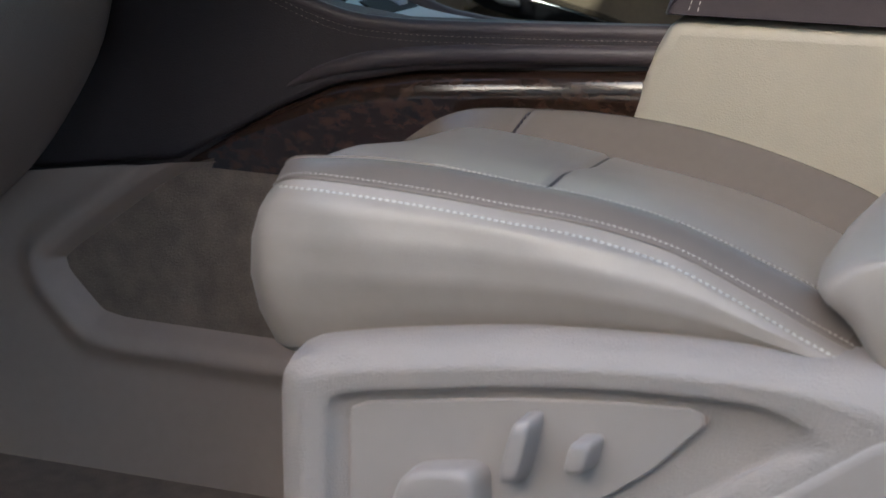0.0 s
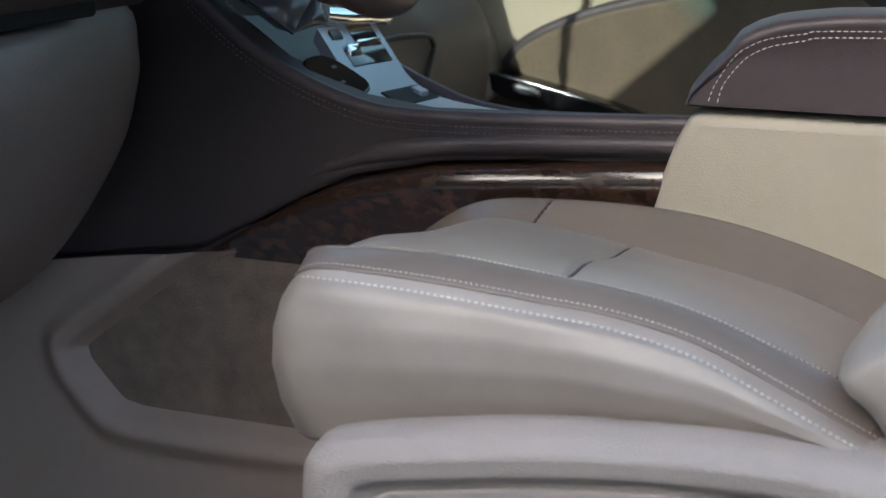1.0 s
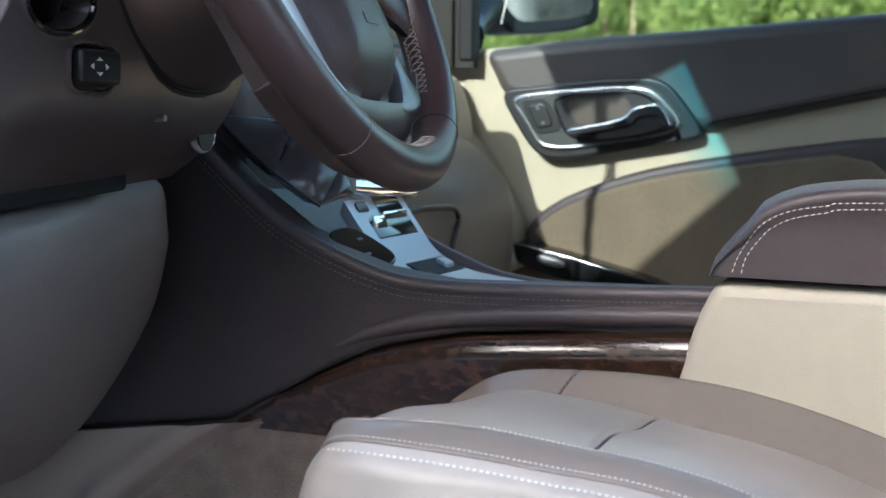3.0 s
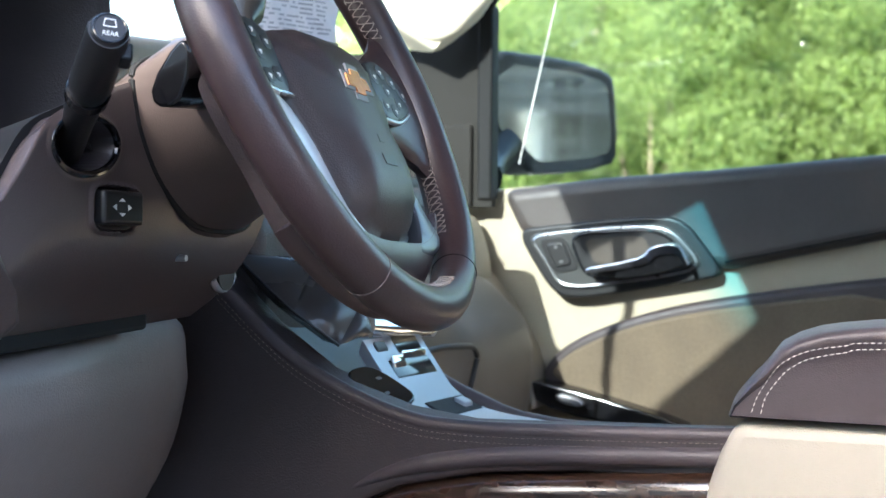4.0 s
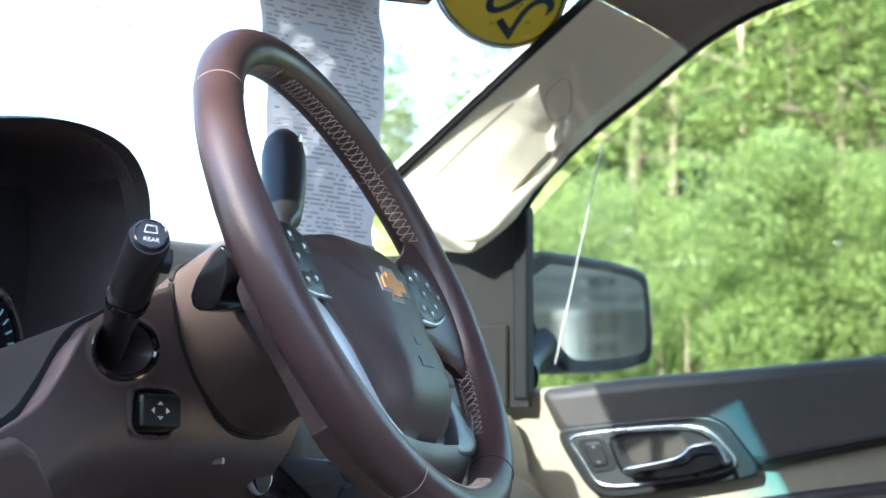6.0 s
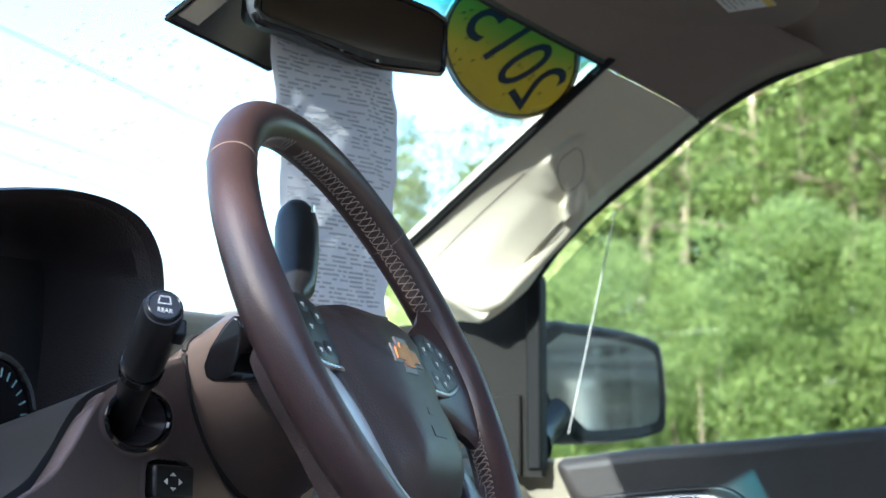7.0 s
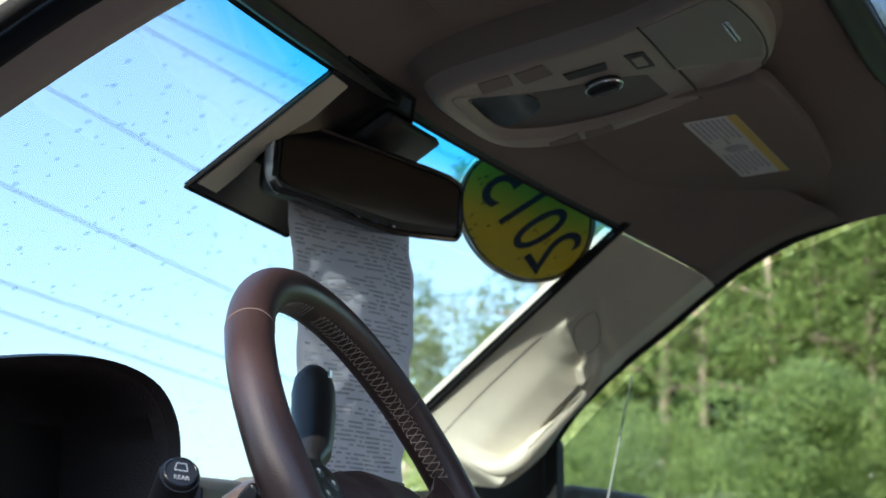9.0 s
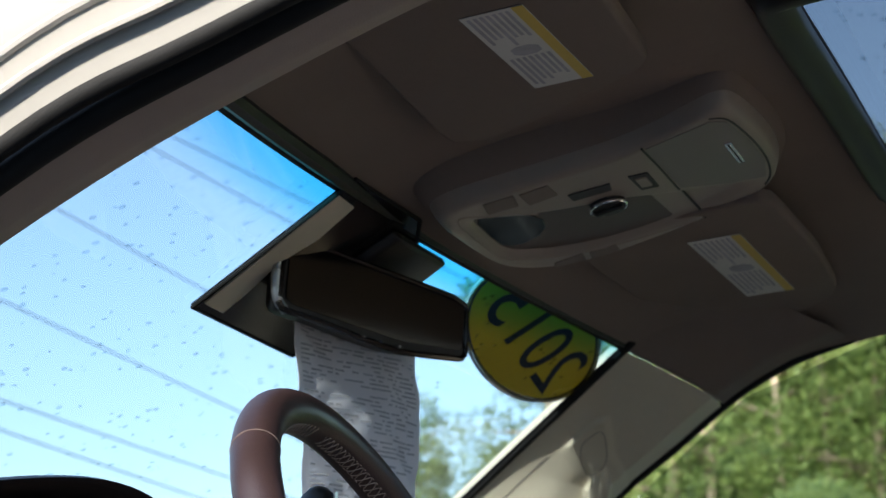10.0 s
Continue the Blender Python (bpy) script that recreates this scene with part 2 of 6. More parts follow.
def side_plate(outline, x0, x1, rounds=1, bm=None, closed=True):
    """An upright plate across the car: an outline of (y, z) from x0 to x1."""
    bm = bm or bmesh.new()
    pts = rounded([(0, y, z) for y, z in outline], rounds) if rounds else [Vector((0, y, z)) for y, z in outline]
    a = [bm.verts.new((x0, p.y, p.z)) for p in pts]
    b = [bm.verts.new((x1, p.y, p.z)) for p in pts]
    bm.faces.new(a)
    bm.faces.new(b[::-1])
    for i in range(len(a)):
        j = (i + 1) % len(a)
        bm.faces.new((a[i], b[i], b[j], a[j]))
    return bm


def slab(outline, m, depth, rounds=0, bm=None):
    """An outline of (u, v) extruded along local z by depth, under the matrix m."""
    bm = bm or bmesh.new()
    pts = rounded([(u, v, 0) for u, v in outline], rounds) if rounds else [Vector((u, v, 0)) for u, v in outline]
    a = [bm.verts.new(m @ Vector((p.x, p.y, 0))) for p in pts]
    b = [bm.verts.new(m @ Vector((p.x, p.y, depth))) for p in pts]
    bm.faces.new(a[::-1])
    bm.faces.new(b)
    for i in range(len(a)):
        j = (i + 1) % len(a)
        bm.faces.new((a[i], a[j], b[j], b[i]))
    return bm


def box(c, s, m=None, bm=None):
    bm = bm or bmesh.new()
    r = bmesh.ops.create_cube(bm, size=1)
    mm = (m or Matrix()) @ Matrix.Translation(c) @ Matrix.Diagonal((*s, 1))
    bmesh.ops.transform(bm, matrix=mm, verts=r["verts"])
    return bm


def loft(rings, caps=True, closed=True, bm=None):
    bm = bm or bmesh.new()
    vs = [[bm.verts.new(p) for p in r] for r in rings]
    n = len(vs[0])
    for a, b in zip(vs, vs[1:]):
        for i in range(n if closed else n - 1):
            j = (i + 1) % n
            bm.faces.new((a[i], a[j], b[j], b[i]))
    if caps and closed:
        bm.faces.new(vs[0][::-1])
        bm.faces.new(vs[-1])
    return bm


def smooth_line(pts, per=6, closed=False):
    """Catmull-Rom through the points."""
    pts = [Vector(p) for p in pts]
    n, out = len(pts), []
    for i in range(n if closed else n - 1):
        p0, p1 = pts[i - 1] if closed or i else pts[0], pts[i]
        p2 = pts[(i + 1) % n]
        p3 = pts[(i + 2) % n] if closed or i + 2 < n else pts[-1]
        for k in range(per):
            t = k / per
            out.append(0.5 * ((2 * p1) + (p2 - p0) * t + (2 * p0 - 5 * p1 + 4 * p2 - p3) * t * t + (3 * p1 - p0 - 3 * p2 + p3) * t ** 3))
    if not closed:
        out.append(pts[-1])
    return out


def tube(pts, r, segs=10, closed=False, bm=None, flat=1.0, up=Vector((0, 0, 1))):
    """A swept round; r is a number or one a point; flat squeezes it along up."""
    pts = [Vector(p) for p in pts]
    n = len(pts)
    rs = r if isinstance(r, (list, tuple)) else [r] * n
    rings = []
    for i, p in enumerate(pts):
        a = pts[i - 1] if closed or i else p
        b = pts[(i + 1) % n] if closed or i + 1 < n else p
        t = (b - a).normalized()
        s = t.cross(up)
        s = s.normalized() if s.length > 1e-4 else t.orthogonal().normalized()
        w = s.cross(t)
        rings.append([p + rs[i] * (math.cos(q) * s + flat * math.sin(q) * w) for q in (2 * math.pi * k / segs for k in range(segs))])
    if closed:
        bm = loft(rings, False, True, bm)
        bm.verts.ensure_lookup_table()
        m = len(bm.verts) - n * segs
        for k in range(segs):
            j = (k + 1) % segs
            e = m + (n - 1) * segs
            bm.faces.new((bm.verts[e + k], bm.verts[e + j], bm.verts[m + j], bm.verts[m + k]))
        return bm
    return loft(rings, True, True, bm)


def sheet(f, nu, nv, thick=0.0, bm=None):
    """A surface f(u, v), u and v from 0 to 1, with a back at f(u, v) + thick."""
    bm = bm or bmesh.new()
    g = [[bm.verts.new(f(i / nu, j / nv)) for j in range(nv + 1)] for i in range(nu + 1)]
    for i in range(nu):
        for j in range(nv):
            bm.faces.new((g[i][j], g[i + 1][j], g[i + 1][j + 1], g[i][j + 1]))
    if thick:
        t = Vector(thick)
        h = [[bm.verts.new(v.co + t) for v in row] for row in g]
        for i in range(nu):
            for j in range(nv):
                bm.faces.new((h[i][j], h[i][j + 1], h[i + 1][j + 1], h[i + 1][j]))
        ring = [(i, 0) for i in range(nu)] + [(nu, j) for j in range(nv)] + [(i, nv) for i in range(nu, 0, -1)] + [(0, j) for j in range(nv, 0, -1)]
        for (a, b), (c, d) in zip(ring, ring[1:] + ring[:1]):
            bm.faces.new((g[a][b], h[a][b], h[c][d], g[c][d]))
    return bm


def along(lines, u, v):
    """A point of the surface that glides from polyline to polyline (all with as many points)."""
    n = len(lines[0]) - 1
    i = min(int(u * n), n - 1)
    ps = [Vector(q[i]).lerp(Vector(q[i + 1]), u * n - i) for q in lines]
    m = len(ps) - 1
    j = min(int(v * m), m - 1)
    return ps[j].lerp(ps[j + 1], v * m - j)


def stitches(pts, length=0.0035, gap=0.0022, r=0.0006, bm=None, off=(0, 0, 0)):
    """A row of small thread dashes along a polyline."""
    bm = bm or bmesh.new()
    pts = [Vector(p) + Vector(off) for p in pts]
    seg, s = 0, 0.0
    lens = [(b - a).length for a, b in zip(pts, pts[1:])]
    total = sum(lens)

    def at(d):
        k = 0
        while k < len(lens) - 1 and d > lens[k]:
            d -= lens[k]
            k += 1
        return pts[k].lerp(pts[k + 1], min(1, d / max(lens[k], 1e-6)))
    while s + length < total:
        a, b = at(s), at(s + length)
        t = (b - a).normalized()
        x = t.orthogonal().normalized()
        y = t.cross(x)
        ring = lambda p, k: [bm.verts.new(p + k * r * (math.cos(q) * x + math.sin(q) * y)) for q in (0, 1.57, 3.14, 4.71)]
        q0, q1, q2 = ring(a, 0.5), ring((a + b) / 2, 1.15), ring(b, 0.5)
        for u, w in ((q0, q1), (q1, q2)):
            for k in range(4):
                bm.faces.new((u[k], u[(k + 1) % 4], w[(k + 1) % 4], w[k]))
        s += length + gap
    return bm


def cyl(a, b, r0, r1=None, segs=20, bm=None):
    return tube([a, b], [r0, r0 if r1 is None else r1], segs, bm=bm)


def frame_matrix(o, x, z):
    x, z = Vector(x).normalized(), Vector(z).normalized()
    y = z.cross(x).normalized()
    x = y.cross(z)
    return Matrix(((x.x, y.x, z.x, o[0]), (x.y, y.y, z.y, o[1]), (x.z, y.z, z.z, o[2]), (0, 0, 0, 1)))


# ---- ground and outside ----
def flat(x0, y0, x1, y1, z, n=1):
    return sheet(lambda u, v: Vector((x0 + (x1 - x0) * u, y0 + (y1 - y0) * v, z)), n, n)


structure("ground", flat(-1500, -1500, 1500, 1500, 0.0), GRASS, "mown grass verge running to the horizon", "ground")
structure("pavement", flat(-14, -30, 6.5, 30, 0.012), ASPHALT, "grey asphalt of the parking lot", "pavement")


# ---- the car's shell ----
def header(x):
    return Vector((x, 0.16 - 0.2 * x * x, 1.733 - 0.08 * x * x))


SLOPE = Vector((0, 0.864, -0.503))


def shield_at(x, s, out=0.0):
    """A point of the windshield: x across at its top edge, s metres down the slope."""
    p = header(x) + SLOPE * s
    p.x = x * (1 + 0.83 * s)
    return p + Vector((0, 0.503, 0.864)) * out


structure("floor", flat(-0.80, -2.6, 0.80, 0.75, 0.60), CARPET, "taupe carpet on the cabin floor", "floor")
structure("wall_front", box((0, 0.80, 0.95), (1.6, 0.05, 0.75)), BLACK, "black bulkhead behind the dashboard", "wall")
ws = structure("window_1", sheet(lambda u, v: shield_at(-0.51 + 1.02 * u, -0.03 + 0.88 * v), 24, 16), WS_GLASS, "clear windshield with a blue shade band and rain drops", "windshield")

frit = bmesh.new()
sheet(lambda u, v: shield_at(-0.51 + 1.02 * u, -0.035 + 0.046 * v, -0.0015), 30, 2, (0, 0.0005, 0.0008), frit)
for s_ in (-1, 1):
    sheet(lambda u, v: shield_at(s_ * (0.487 + 0.022 * v), -0.03 + 0.85 * u, -0.0015), 20, 2, (0, 0.0005, 0.0008), frit)
part("black_border", frit, RUBBER, ws, "black ceramic border of the glass")

def roof_at(x, y):
    """The headliner's underside."""
    front = header(x)
    rise = 0.085 * (1 - math.exp(-max(0, front.y - y) / 0.25))
    edge = 0.05 * max(0, (-x - 0.45) / 0.25) ** 2
    return Vector((x, y, front.z + rise - edge + 0.012 * (1 - math.exp(-max(0, front.y - y) / 0.08)) - 0.003))


def head_piece(x0, x1, y0, y1, n):
    def f(u, v):
        x = x0 + (x1 - x0) * u
        top = header(x).y + 0.003 if y1 is None else y1
        return roof_at(x, y0 + (top - y0) * v)
    return sheet(f, n, n, (0, 0, 0.012))


ceiling = bmesh.new()
for x0, x1, y0, y1, n in ((-0.585, 0.738, -0.240, None, 28), (-0.585, -0.30, -1.0, -0.240, 8), (0.30, 0.738, -1.0, -0.240, 8), (-0.585, 0.738, -2.6, -1.0, 12)):
    src = head_piece(x0, x1, y0, y1, n)
    me = bpy.data.meshes.new("piece")
    src.to_mesh(me)
    src.free()
    ceiling.from_mesh(me)
    bpy.data.meshes.remove(me)
structure("trim_header", tube([header(x) + Vector((0, 0.003 - 0.009 * max(0, min(1, -x * 4)), -0.002)) for x in np.linspace(-0.51, 0.51, 30)], [float(0.0035 + 0.0055 * max(0, min(1, -x * 4))) for x in np.linspace(-0.51, 0.51, 30)], 8), BLACK, "black edge of the headliner along the windshield", "trim")
structure("ceiling", ceiling, HEADLINER, "taupe woven headliner of the car roof", "ceiling")


def roof_skin(x0, x1, y0, y1, n=8):
    return sheet(lambda u, v: roof_at(x0 + (x1 - x0) * u, (y0 + (y1 - y0) * v)) + Vector((0, 0, 0.05)), n, n, (0, 0, 0.004))


skin = thing("roof_panel", (0, -1, 1.85), "pale painted steel roof of the car", "roof", kind="structure")
part("front_skin", roof_skin(-0.62, 0.74, -0.25, 0.10), WHITE_PAINT, skin)
part("side_skin", roof_skin(-0.62, -0.31, -1.0, -0.25), WHITE_PAINT, skin)
part("side_skin", roof_skin(0.31, 0.74, -1.0, -0.25), WHITE_PAINT, skin)
part("rear_skin", roof_skin(-0.62, 0.74, -2.6, -1.0), WHITE_PAINT, skin)

# sunroof: black frame and tinted pane
sunroof = thing("sunroof", (0, -0.6, 1.83), "tinted glass sunroof with a black rubber frame, wet with rain", "sunroof", kind="structure")
rim = [(-0.30, -0.257), (0.0, -0.257), (0.27, -0.257), (0.30, -0.27), (0.30, -0.6), (0.30, -0.97), (0.27, -1.0), (-0.27, -1.0), (-0.30, -0.97), (-0.30, -0.6), (-0.30, -0.27), (-0.27, -0.257)]
rim = rim[1:]
pts = rounded([(x, y, roof_at(x, y).z - 0.002) for x, y in rim], 3)
part("frame", tube(pts, 0.018, 12, True, flat=0.8), BLACK, sunroof, "black sunroof frame")
part("seal", tube([p + Vector((0, 0, 0.02)) for p in pts], 0.012, 8, True), RUBBER, sunroof)
part("pane", sheet(lambda u, v: roof_at(-0.31 + 0.62 * u, -0.22 - 0.8 * v) + Vector((0, 0, 0.034)), 6, 6), ROOF_GLASS, sunroof)

# passenger side: window opening's edge from the sill up to the roof rail
EDGE = [(0.74, 0.301, 1.221), (0.74, 0.301, 1.458), (0.74, 0.262, 1.508), (0.74, 0.20, 1.563), (0.74, 0.12, 1.620), (0.738, 0.038, 1.680), (0.735, -0.041, 1.720), (0.735, -0.118, 1.743), (0.735, -0.169, 1.754), (0.735, -0.45, 1.78), (0.735, -1.0, 1.775)]
door_side = thing("window_2", (0.76, 0, 1.25), "passenger door window with black rubber seal", "window", kind="structure")
part("window_seal", tube(smooth_line(EDGE[1:], 6), 0.006, 8), RUBBER, door_side)
part("window_post", box((0.752, 0.300, 1.335), (0.03, 0.022, 0.27)), RUBBER, door_side, bevel=0.004)
part("pane", side_plate([(0.30, 1.20), (0.30, 1.46), (0.20, 1.555), (0.035, 1.688), (-0.17, 1.76), (-1.0, 1.79), (-1.0, 1.24)], 0.785, 0.789, 0), SIDE_GLASS, door_side)

# passenger pillar trim: from the glass edge to the window edge
def edge_line(side):
    return [shield_at(side * 0.495, s) for s in np.linspace(-0.01, 0.46, 12)]


pw = smooth_line([(0.728, -0.118, 1.745), (0.73, -0.041, 1.722), (0.734, 0.038, 1.682), (0.736, 0.12, 1.622), (0.736, 0.20, 1.565), (0.736, 0.262, 1.510), (0.736, 0.300, 1.462), (0.735, 0.365, 1.378)], 2)
pe = [Vector((0.47, -0.03, 1.772)), Vector((0.487, 0.05, 1.744))] + edge_line(1)
def step(x, lo, hi):
    t = min(1, max(0, (x - lo) / (hi - lo)))
    return t * t * (3 - 2 * t)


def ramp(x, pts):
    """A broken line through (x, y) points, held level past its ends."""
    for (x0, y0), (x1, y1) in zip(pts, pts[1:]):
        if x < x1:
            return y0 + (y1 - y0) * max(0, (x - x0) / (x1 - x0))
    return pts[-1][1]


def joint(v):
    """Where the pillar trim meets the headliner."""
    return 0.19 + 0.125 * v


def pillar(u, v):
    """The pillar trim from the roof down: a handle stands up along the window, with a hand hollow beside it."""
    n, m = len(pe) - 1, len(pw) - 1
    i, j = min(int(u * n), n - 1), min(int(u * m), m - 1)
    a, b = pe[i].lerp(pe[i + 1], u * n - i), pw[j].lerp(pw[j + 1], u * m - j)
    bulge = 0.045 * min(v / 0.80, max(0, 1 - v) / 0.20) ** 0.85
    top = ramp(v, ((0.26, 0.42), (0.33, 0.40), (0.60, 0.49), (0.95, 0.555)))
    bulge += 0.007 * step(u, top - 0.012, top + 0.014) * step(v, 0.24, 0.30 + 0.25 * step(u, 0.50, 0.56))
    grip = ramp(u, ((0.50, 0.40), (0.57, 0.64), (0.60, 0.67), (0.645, 0.83), (0.74, 0.84), (0.865, 0.77), (0.905, 0.72)))
    hollow = step(u, 0.52, 0.60) * (1 - step(u, 0.905, 0.94))
    into = max(0, min(1, (v - 0.26) / (grip - 0.26)))
    bulge -= hollow * 0.013 * into ** 1.5 * (1 - step(v, grip, grip + 0.035))
    end = step(u, 0.95, 1.0)
    return a.lerp(b, v) + Vector((-bulge, -bulge * 0.5, -bulge * 0.3)) * (1 - 0.8 * end)


pil = thing("pillar_trim", (0.65, 0.25, 1.5), "light beige plastic pillar trim with a moulded grab handle", "pillar trim", kind="structure")
part("cover", sheet(lambda u, v: pillar(joint(v) + 0.003 + (0.997 - 0.13 * max(0, (v - 0.66) / 0.34) ** 1.6 - joint(v)) * u, v), 170, 90, (0.02, 0.02, 0.01)), TRIM_BEIGE, pil, angle=70)
grip_line = smooth_line([pillar(u, v) + Vector((0.004, 0.002, 0.001)) for u, v in ((0.52, 0.62), (0.57, 0.77), (0.635, 0.885), (0.74, 0.895), (0.85, 0.845), (0.905, 0.80), (0.935, 0.69), (0.945, 0.52))], 6)
part("grab_handle", tube(grip_line, [0.004 + 0.0075 * min(1, k / 8, (len(grip_line) - 1 - k) / 8) for k in range(len(grip_line))], 14), TRIM_BEIGE, pil, "moulded grab handle")
part("upper_cover", sheet(lambda u, v: pillar((joint(v) - 0.003) * u, v), 30, 24, (0.02, 0.02, 0.01)), HEADLINER, pil, "taupe cloth above the pillar trim", angle=60)
part("edge_seal", tube([pillar(u, 0.010) + Vector((-0.002, -0.002, 0)) for u in np.linspace(0.165, 1, 40)], 0.0062, 8), RUBBER, pil, "black rubber edge along the windshield")
part("trim_seam", tube([pillar(u, 0.235) + Vector((-0.0002, -0.0002, 0)) for u in np.linspace(0.55, 0.97, 24)], 0.0007, 5), TRIM_GREY, pil)
part("handle_cap_line", tube([pillar(u, v) + Vector((-0.0003, -0.0003, 0)) for u, v in [(p.x, p.y) for p in rounded([(0.485, 0.34, 0), (0.430, 0.36, 0), (0.49, 0.56, 0), (0.53, 0.64, 0), (0.565, 0.61, 0), (0.53, 0.44, 0)], 2, keep=0.2)]], 0.0005, 5, True), TRIM_GREY, pil)
part("sail_panel", side_plate([(0.290, 1.19), (0.290, 1.47), (0.335, 1.44), (0.40, 1.41), (0.62, 1.40), (0.62, 1.19)], 0.742, 0.758, 0), SAIL, pil, "dark taupe panel below the pillar")
part("sail_lower", side_plate([(0.318, 1.19), (0.318, 1.305), (0.55, 1.305), (0.55, 1.19)], 0.734, 0.744, 0), SAIL, pil, bevel=0.004)

# driver's side roof rail and pillar, seen from outside below
rail = thing("door_frame", (-0.68, 0, 1.7), "pale painted door opening with black rubber seal", "door frame", kind="structure")


def rail_line(x, pts):
    pts = pts[::2]
    return smooth_line([(x, y, z) for y, z in pts + [(-0.45, pts[-1][1] + 0.035), (-1.1, pts[-1][1] + 0.035)]], 6)


rail_a = rail_line(-0.56, [(0.55, 1.43), (0.40, 1.515), (0.242, 1.591), (0.148, 1.633), (0.04, 1.675), (-0.05, 1.708), (-0.2, 1.745)])
rail_b = rail_line(-0.62, [(0.50, 1.44), (0.36, 1.525), (0.196, 1.608), (0.107, 1.646), (0.022, 1.677), (-0.044, 1.705), (-0.2, 1.742)])
rail_c = rail_line(-0.66, [(0.47, 1.455), (0.33, 1.545), (0.166, 1.628), (0.08, 1.653), (0.018, 1.677), (-0.026, 1.692), (-0.2, 1.735)])
rail_d = [p + Vector((-0.025, 0.0, 0.13)) for p in rail_c]
rail_t = [shield_at(-0.5, max(0.0, (p.y - 0.11) / 0.864)) + Vector((0, min(0, p.y - 0.11), max(0, 0.11 - p.y) * 0.2)) for p in rail_a]
part("inner_trim", sheet(lambda u, v: along([rail_t, rail_a, [a.lerp(b_, 0.5) + Vector((0.004, 0.0, -0.006)) for a, b_ in zip(rail_a, rail_b)], rail_b], u, v), 48, 12), RAIL_TAUPE, rail, "taupe inner rail trim")
part("rubber_seal", tube([b_.lerp(c, 0.28) for b_, c in zip(rail_b, rail_c)], 0.0105, 10), RUBBER, rail, "black rubber door seal")
part("rubber_seal", tube([b_.lerp(c, 0.85) for b_, c in zip(rail_b, rail_c)], 0.008, 10), RUBBER, rail)
for f in (0.22, 0.40):
    part("paint_line", tube([c.lerp(d, f) + Vector((-0.008, 0, -0.006)) for c, d in zip(rail_c, rail_d)], 0.004, 8), WHITE_PAINT, rail, "pale ridge of the door opening")
part("painted_rail", sheet(lambda u, v: along([rail_c, [c.lerp(d, 0.5) + Vector((-0.010, 0, -0.008)) for c, d in zip(rail_c, rail_d)], rail_d], u, v), 48, 8), WHITE_PAINT, rail, "pale painted door opening")

# body sides that close the cabin behind the front doors
structure("wall_right", box((0.84, -1.85, 0.90), (0.06, 1.6, 0.70)), BEIGE, "beige rear side panel of the cabin", "wall")
structure("wall_left", box((-0.84, -1.95, 0.90), (0.06, 1.4, 0.70)), BEIGE, "beige rear side panel of the cabin", "wall")
structure("wall_rear", box((0, -2.65, 0.95), (1.7, 0.06, 0.80)), BEIGE, "beige tailgate lining", "wall")

# ---- passenger door ----
door = thing("door_1", (0.80, 0, 0.60), "beige and dark brown passenger door, closed", "door", kind="structure")
part("panel", side_plate([(0.46, 0.62), (0.46, 1.195), (0.29, 1.215), (-1.0, 1.33), (-1.0, 0.62)], 0.775, 0.83, 0), DOOR_BEIGE, door, bevel=0.006)
part("upper_pad", side_plate([(0.282, 1.213), (0.145, 1.231), (-0.011, 1.244), (-0.208, 1.263), (-1.0, 1.34), (-1.0, 1.27), (-0.60, 1.235), (-0.207, 1.148), (-0.044, 1.112), (0.10, 1.11), (0.253, 1.152)], 0.752, 0.80, 0), DOOR_PAD, door, "dark brown padded door top", bevel=0.018, segs=6)
part("pad_crease", tube([(0.7515, -0.037, 1.122), (0.7515, -0.207, 1.159), (0.7515, -0.60, 1.245)], 0.0016, 6), RUBBER, door)
BEZ = [(0.255, 1.159), (0.216, 1.165), (0.064, 1.183), (0.020, 1.179), (-0.006, 1.150), (-0.038, 1.106), (-0.004, 1.096), (0.08, 1.081), (0.166, 1.065), (0.198, 1.071), (0.226, 1.108)]
part("handle_bezel", side_plate(BEZ, 0.745, 0.79, 2), BLACK, door, "black handle bezel", bevel=0.004)
RING = [(0.240, 1.153), (0.174, 1.163), (0.071, 1.173), (0.030, 1.167), (-0.010, 1.122), (0.008, 1.105), (0.160, 1.078), (0.195, 1.083), (0.215, 1.117)]
ring_s = rounded([(0, y, z) for y, z in RING], 2, keep=0.2)
part("bezel_ring", side_plate([(p.y, p.z) for p in ring_s], 0.741, 0.76, 0), BEZEL, door, "dark grey bezel ring", bevel=0.003)
part("bezel_edge", tube([Vector((0.7405, 0.105 + (p.y - 0.105) * 0.955, 1.125 + (p.z - 1.125) * 0.90)) for p in ring_s], 0.0018, 8, True), SILVER, door, "satin silver line round the handle")
part("bezel_face", side_plate([(0.105 + (p.y - 0.105) * 0.93, 1.125 + (p.z - 1.125) * 0.86) for p in ring_s], 0.7395, 0.76, 0), BEZEL, door, bevel=0.001)
CUP = rounded([(0, y, z) for y, z in ((0.176, 1.156), (0.066, 1.164), (0.036, 1.155), (0.006, 1.122), (0.134, 1.096), (0.156, 1.106))], 2, keep=0.18)
part("handle_cup", side_plate([(p.y, p.z) for p in CUP], 0.7375, 0.76, 0), BLACK, door, bevel=0.001)
part("cup_edge", tube([Vector((0.737, p.y, p.z)) for p in CUP], 0.0022, 8, True), GLOSS_BLACK, door)
